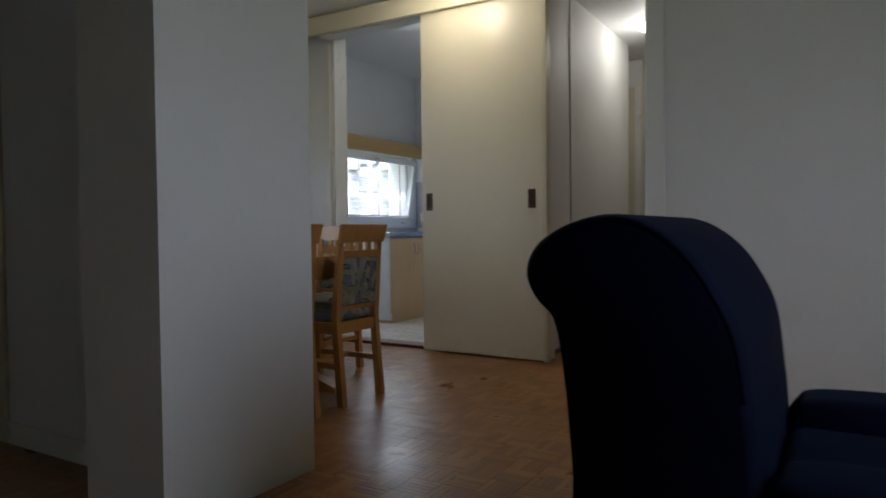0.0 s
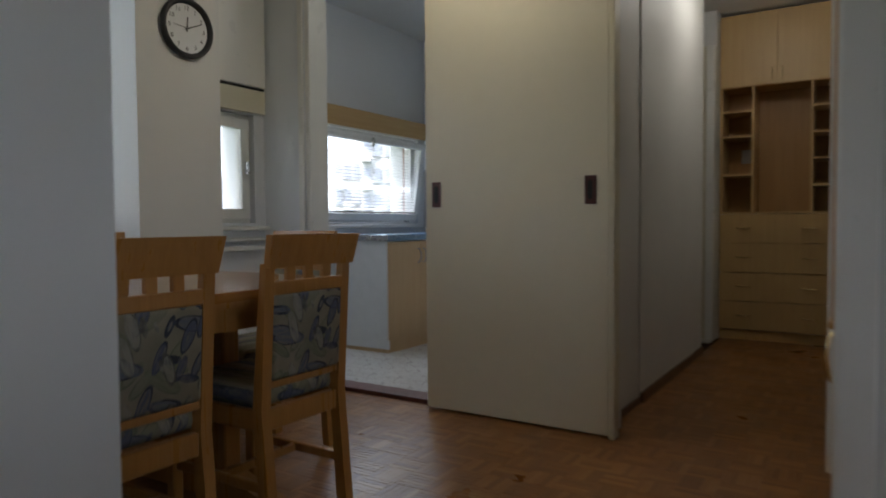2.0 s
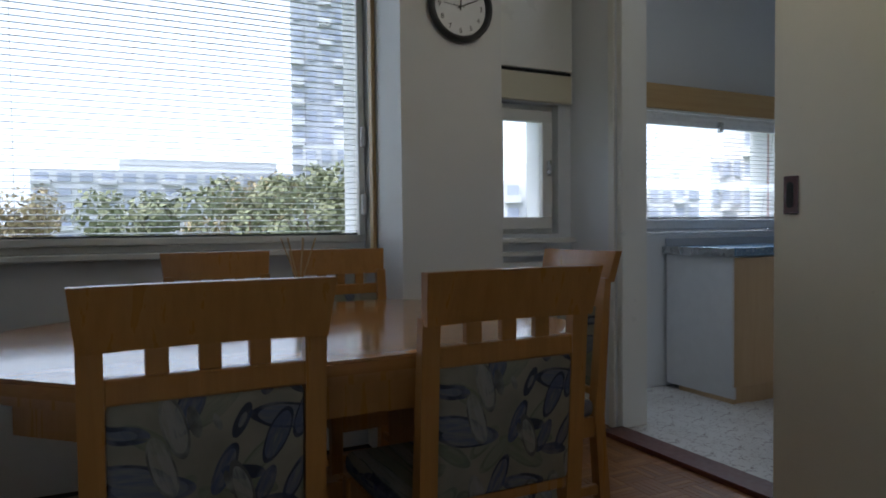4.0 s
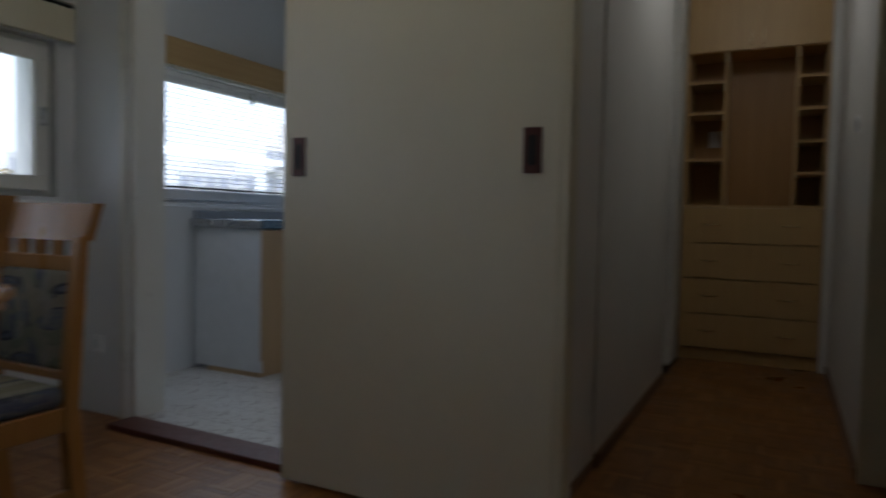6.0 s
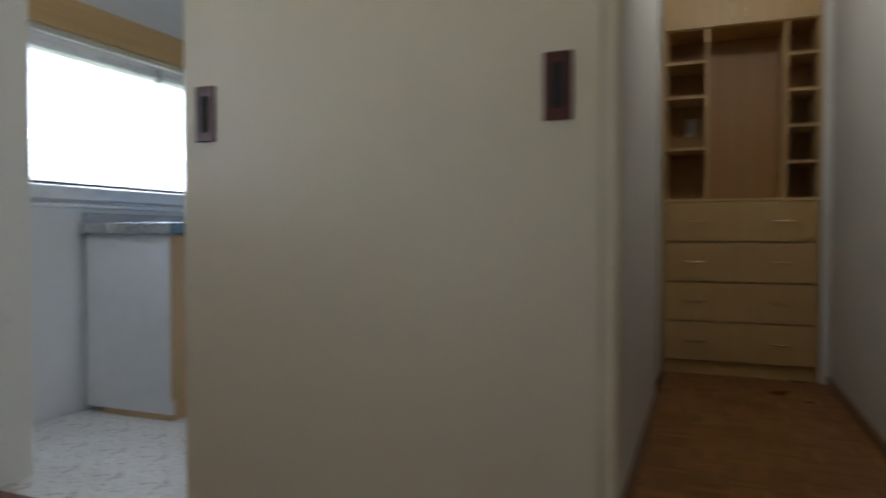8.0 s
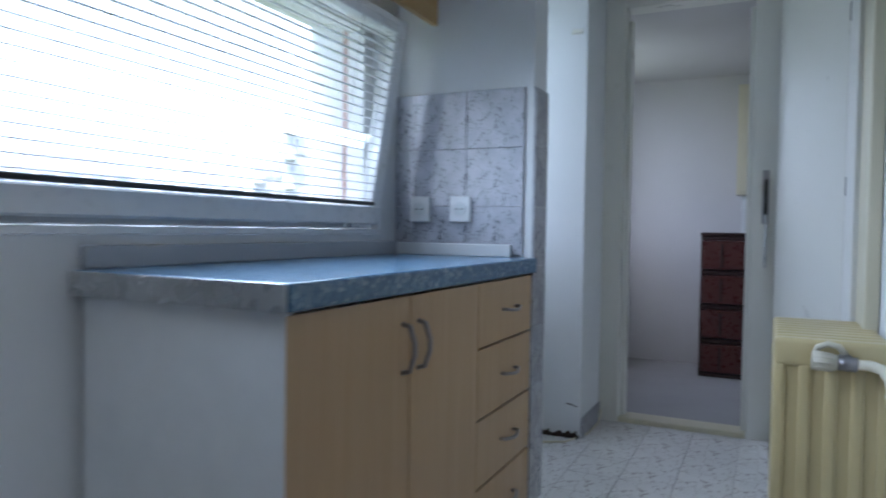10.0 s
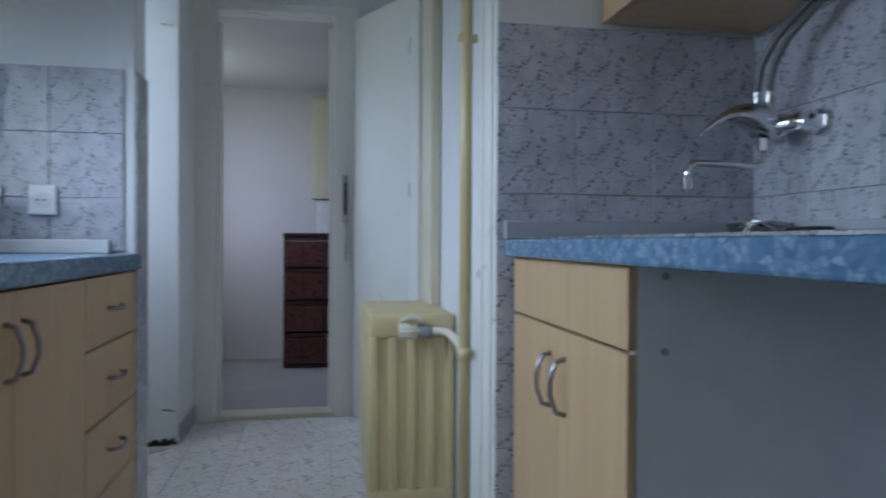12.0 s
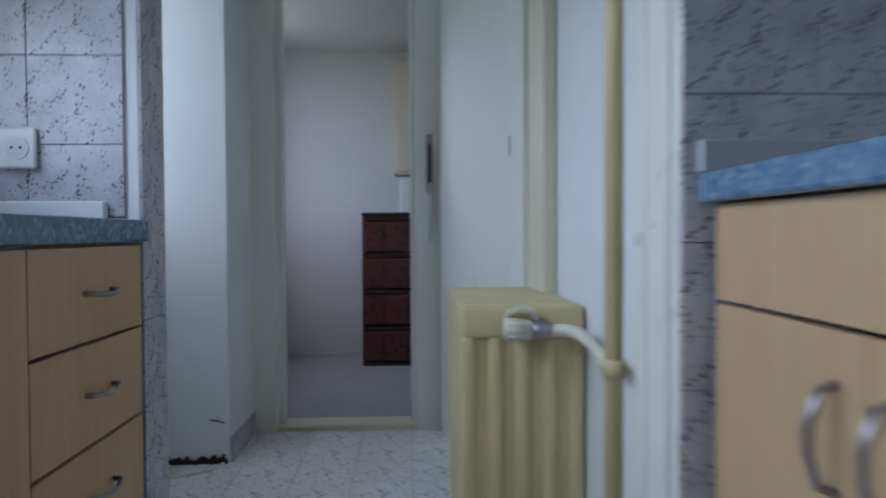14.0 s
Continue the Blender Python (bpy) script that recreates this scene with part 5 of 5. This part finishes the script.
# ---------------------------------------------------------------- pieces of walls and floors
def tile_field(holder, name, mat, cells, place):
    """Tiles that share one mesh by size; cells: (u0, u1, v0, v1); place(u, v): the centre and turn."""
    kinds = {}
    for u0, u1, v0, v1 in cells:
        key = (round(u1 - u0, 3), round(v1 - v0, 3))
        if key not in kinds:
            g = 0.0008
            kinds[key] = mesh_of(name, B(-key[0] / 2 + g, key[0] / 2 - g, -key[1] / 2 + g, key[1] / 2 - g, 0, 0.008, 0.0012), mat)
        ob = new(name, kinds[key])
        ob.parent = holder
        ob.matrix_local = place((u0 + u1) / 2, (v0 + v1) / 2)


def cuts(a, b, step, start):
    """Joints from a to b on a raster."""
    k = math.ceil((a - start) / step - 1e-6)
    js = [a]
    while start + k * step < b - 0.012:
        if start + k * step > a + 0.012:
            js.append(start + k * step)
        k += 1
    return list(zip(js, js[1:] + [b]))


def cells(us, vs, skip=None):
    return [(a, b, c, d) for a, b in us for c, d in vs if not (skip and skip((a + b) / 2, (c + d) / 2))]


south = Matrix.Rotation(radians(90), 4, "X")
west = Matrix(((0, 0, -1, 0), (-1, 0, 0, 0), (0, 1, 0, 0), (0, 0, 0, 1)))
east = Matrix(((0, 0, 1, 0), (1, 0, 0, 0), (0, 1, 0, 0), (0, 0, 0, 1)))
h1 = bpy.data.objects["wall_stub"]
tile_field(h1, "tile", TILE, cells(cuts(KX, -1.985, 0.201, -1.992), cuts(0.87, 1.425, 0.197, 1.425)), lambda u, v: Matrix.Translation((u, 2.2745, v)) @ south)
tile_field(h1, "tile", TILE, cells(cuts(2.275, 2.41, 0.3, 2.2), cuts(0.03, 1.425, 0.197, 1.425)), lambda u, v: Matrix.Translation((-1.9565, u, v)) @ east)
h2 = bpy.data.objects["wall_sink_stub"]
tile_field(h2, "tile", TILE, cells(cuts(-0.97, EX, 0.206, -0.97), cuts(0.0, 1.44, 0.2085, 1.44)), lambda u, v: Matrix.Translation((u, 1.6695, v)) @ south)
h3 = bpy.data.objects["wall_kitchen_east"]
tile_field(h3, "tile", TILE, cells(cuts(0.205, 1.66, 0.206, 1.66), cuts(0.0, 1.86, 0.2085, 1.44)), lambda u, v: Matrix.Translation((EX + 0.0005, u, v)) @ west)
h4 = bpy.data.objects["floor_kitchen"]
under = lambda u, v: (u < -2.0 and 1.1 < v < 2.3) or v > 3.54 or (u > -0.9 and v < 1.7 and v > 1.05) or (u > -0.95 and v > 1.7)
tile_field(h4, "tile", FLOORT, cells(cuts(KX, EX, 0.2, -1.95), cuts(0.2, 3.535, 0.2, 0.35), under), lambda u, v: Matrix.Translation((u, v, 0)))


def parquet():
    """Mosaic parquet: squares of five strips, turned in a chequer."""
    s, n = 0.125, 5
    w = s / n
    near, vs, fs = [], [], []
    floor = bpy.data.objects["floor"]
    g = 0.0004
    rnd = random.Random(7)
    for i in range(-22, 27):
        for j in range(-52, 28):
            x, y = i * s, j * s
            inside = (-2.3 < x < 3.2 and -6.25 < y < 0.06) or (-2.31 < x < -1.99 and y < 0.19) or (-0.13 <= x < 2.4 and 0.06 <= y < 3.4)
            if not inside:
                continue
            for k in range(n):
                if (i + j) % 2:
                    b = (x, x + s, y + k * w, y + (k + 1) * w)
                else:
                    b = (x + k * w, x + (k + 1) * w, y, y + s)
                if x > -1.99 and x < -0.05 and b[2] < 0.06 < b[3]:
                    b = (b[0], b[1], b[2], 0.069)
                if 0.0 <= x < 0.6 and -1.27 < y < -0.3 and len(near) < 300:
                    near.append((b, (i + j) % 2))
                    continue
                z = rnd.uniform(-0.0003, 0.0003)
                q = len(vs)
                x0, x1, y0, y1 = b[0] + g, b[1] - g, b[2] + g, b[3] - g
                c = 0.0006
                vs += [(x0, y0, -0.004), (x1, y0, -0.004), (x1, y1, -0.004), (x0, y1, -0.004), (x0 + c, y0 + c, z), (x1 - c, y0 + c, z), (x1 - c, y1 - c, z), (x0 + c, y1 - c, z)]
                fs += [(q + 4, q + 5, q + 6, q + 7)] + [(q + a, q + (a + 1) % 4, q + 4 + (a + 1) % 4, q + 4 + a) for a in range(4)]
    me = bpy.data.meshes.new("parquet_strips")
    me.from_pydata(vs, [], fs)
    me.materials.append(PARQ)
    ob = new("parquet_strips", me)
    ob.parent = floor
    tagged(ob, "worn reddish brown mosaic parquet strips", "", "", "stuff")
    strip = {t: mesh_of("parquet_strip", B(-a / 2 + g, a / 2 - g, -b / 2 + g, b / 2 - g, -0.004, 0, 0.0006), PARQ_ONE) for t, (a, b) in ((1, (s, w)), (0, (w, s)))}
    for b, t in near:
        o = new("parquet_strip", strip[t])
        o.parent = floor
        o.location = ((b[0] + b[1]) / 2, (b[2] + b[3]) / 2, rnd.uniform(-0.0003, 0.0003))


def parquet_single():
    m = Mat("mosaic_parquet_single", 0.3)
    tone = m.ramp(m.random(), [(0.0, (0.22, 0.088, 0.022)), (0.35, (0.27, 0.112, 0.028)), (0.7, (0.32, 0.137, 0.035)), (1.0, (0.39, 0.185, 0.055))])
    g = m.noise(1.0, 4, m.mapped((70, 70, 70)), 0.6)
    m.color(m.mix(m.math("MULTIPLY", g, 0.3), tone, (0.09, 0.035, 0.014)))
    m.rough(m.ramp(m.noise(2.5, 4), [(0.3, 0.26), (0.7, 0.42)]))
    m.bump(m.noise(120, 3), 0.06, 0.001)
    return m.m


PARQ_ONE = parquet_single()
parquet()
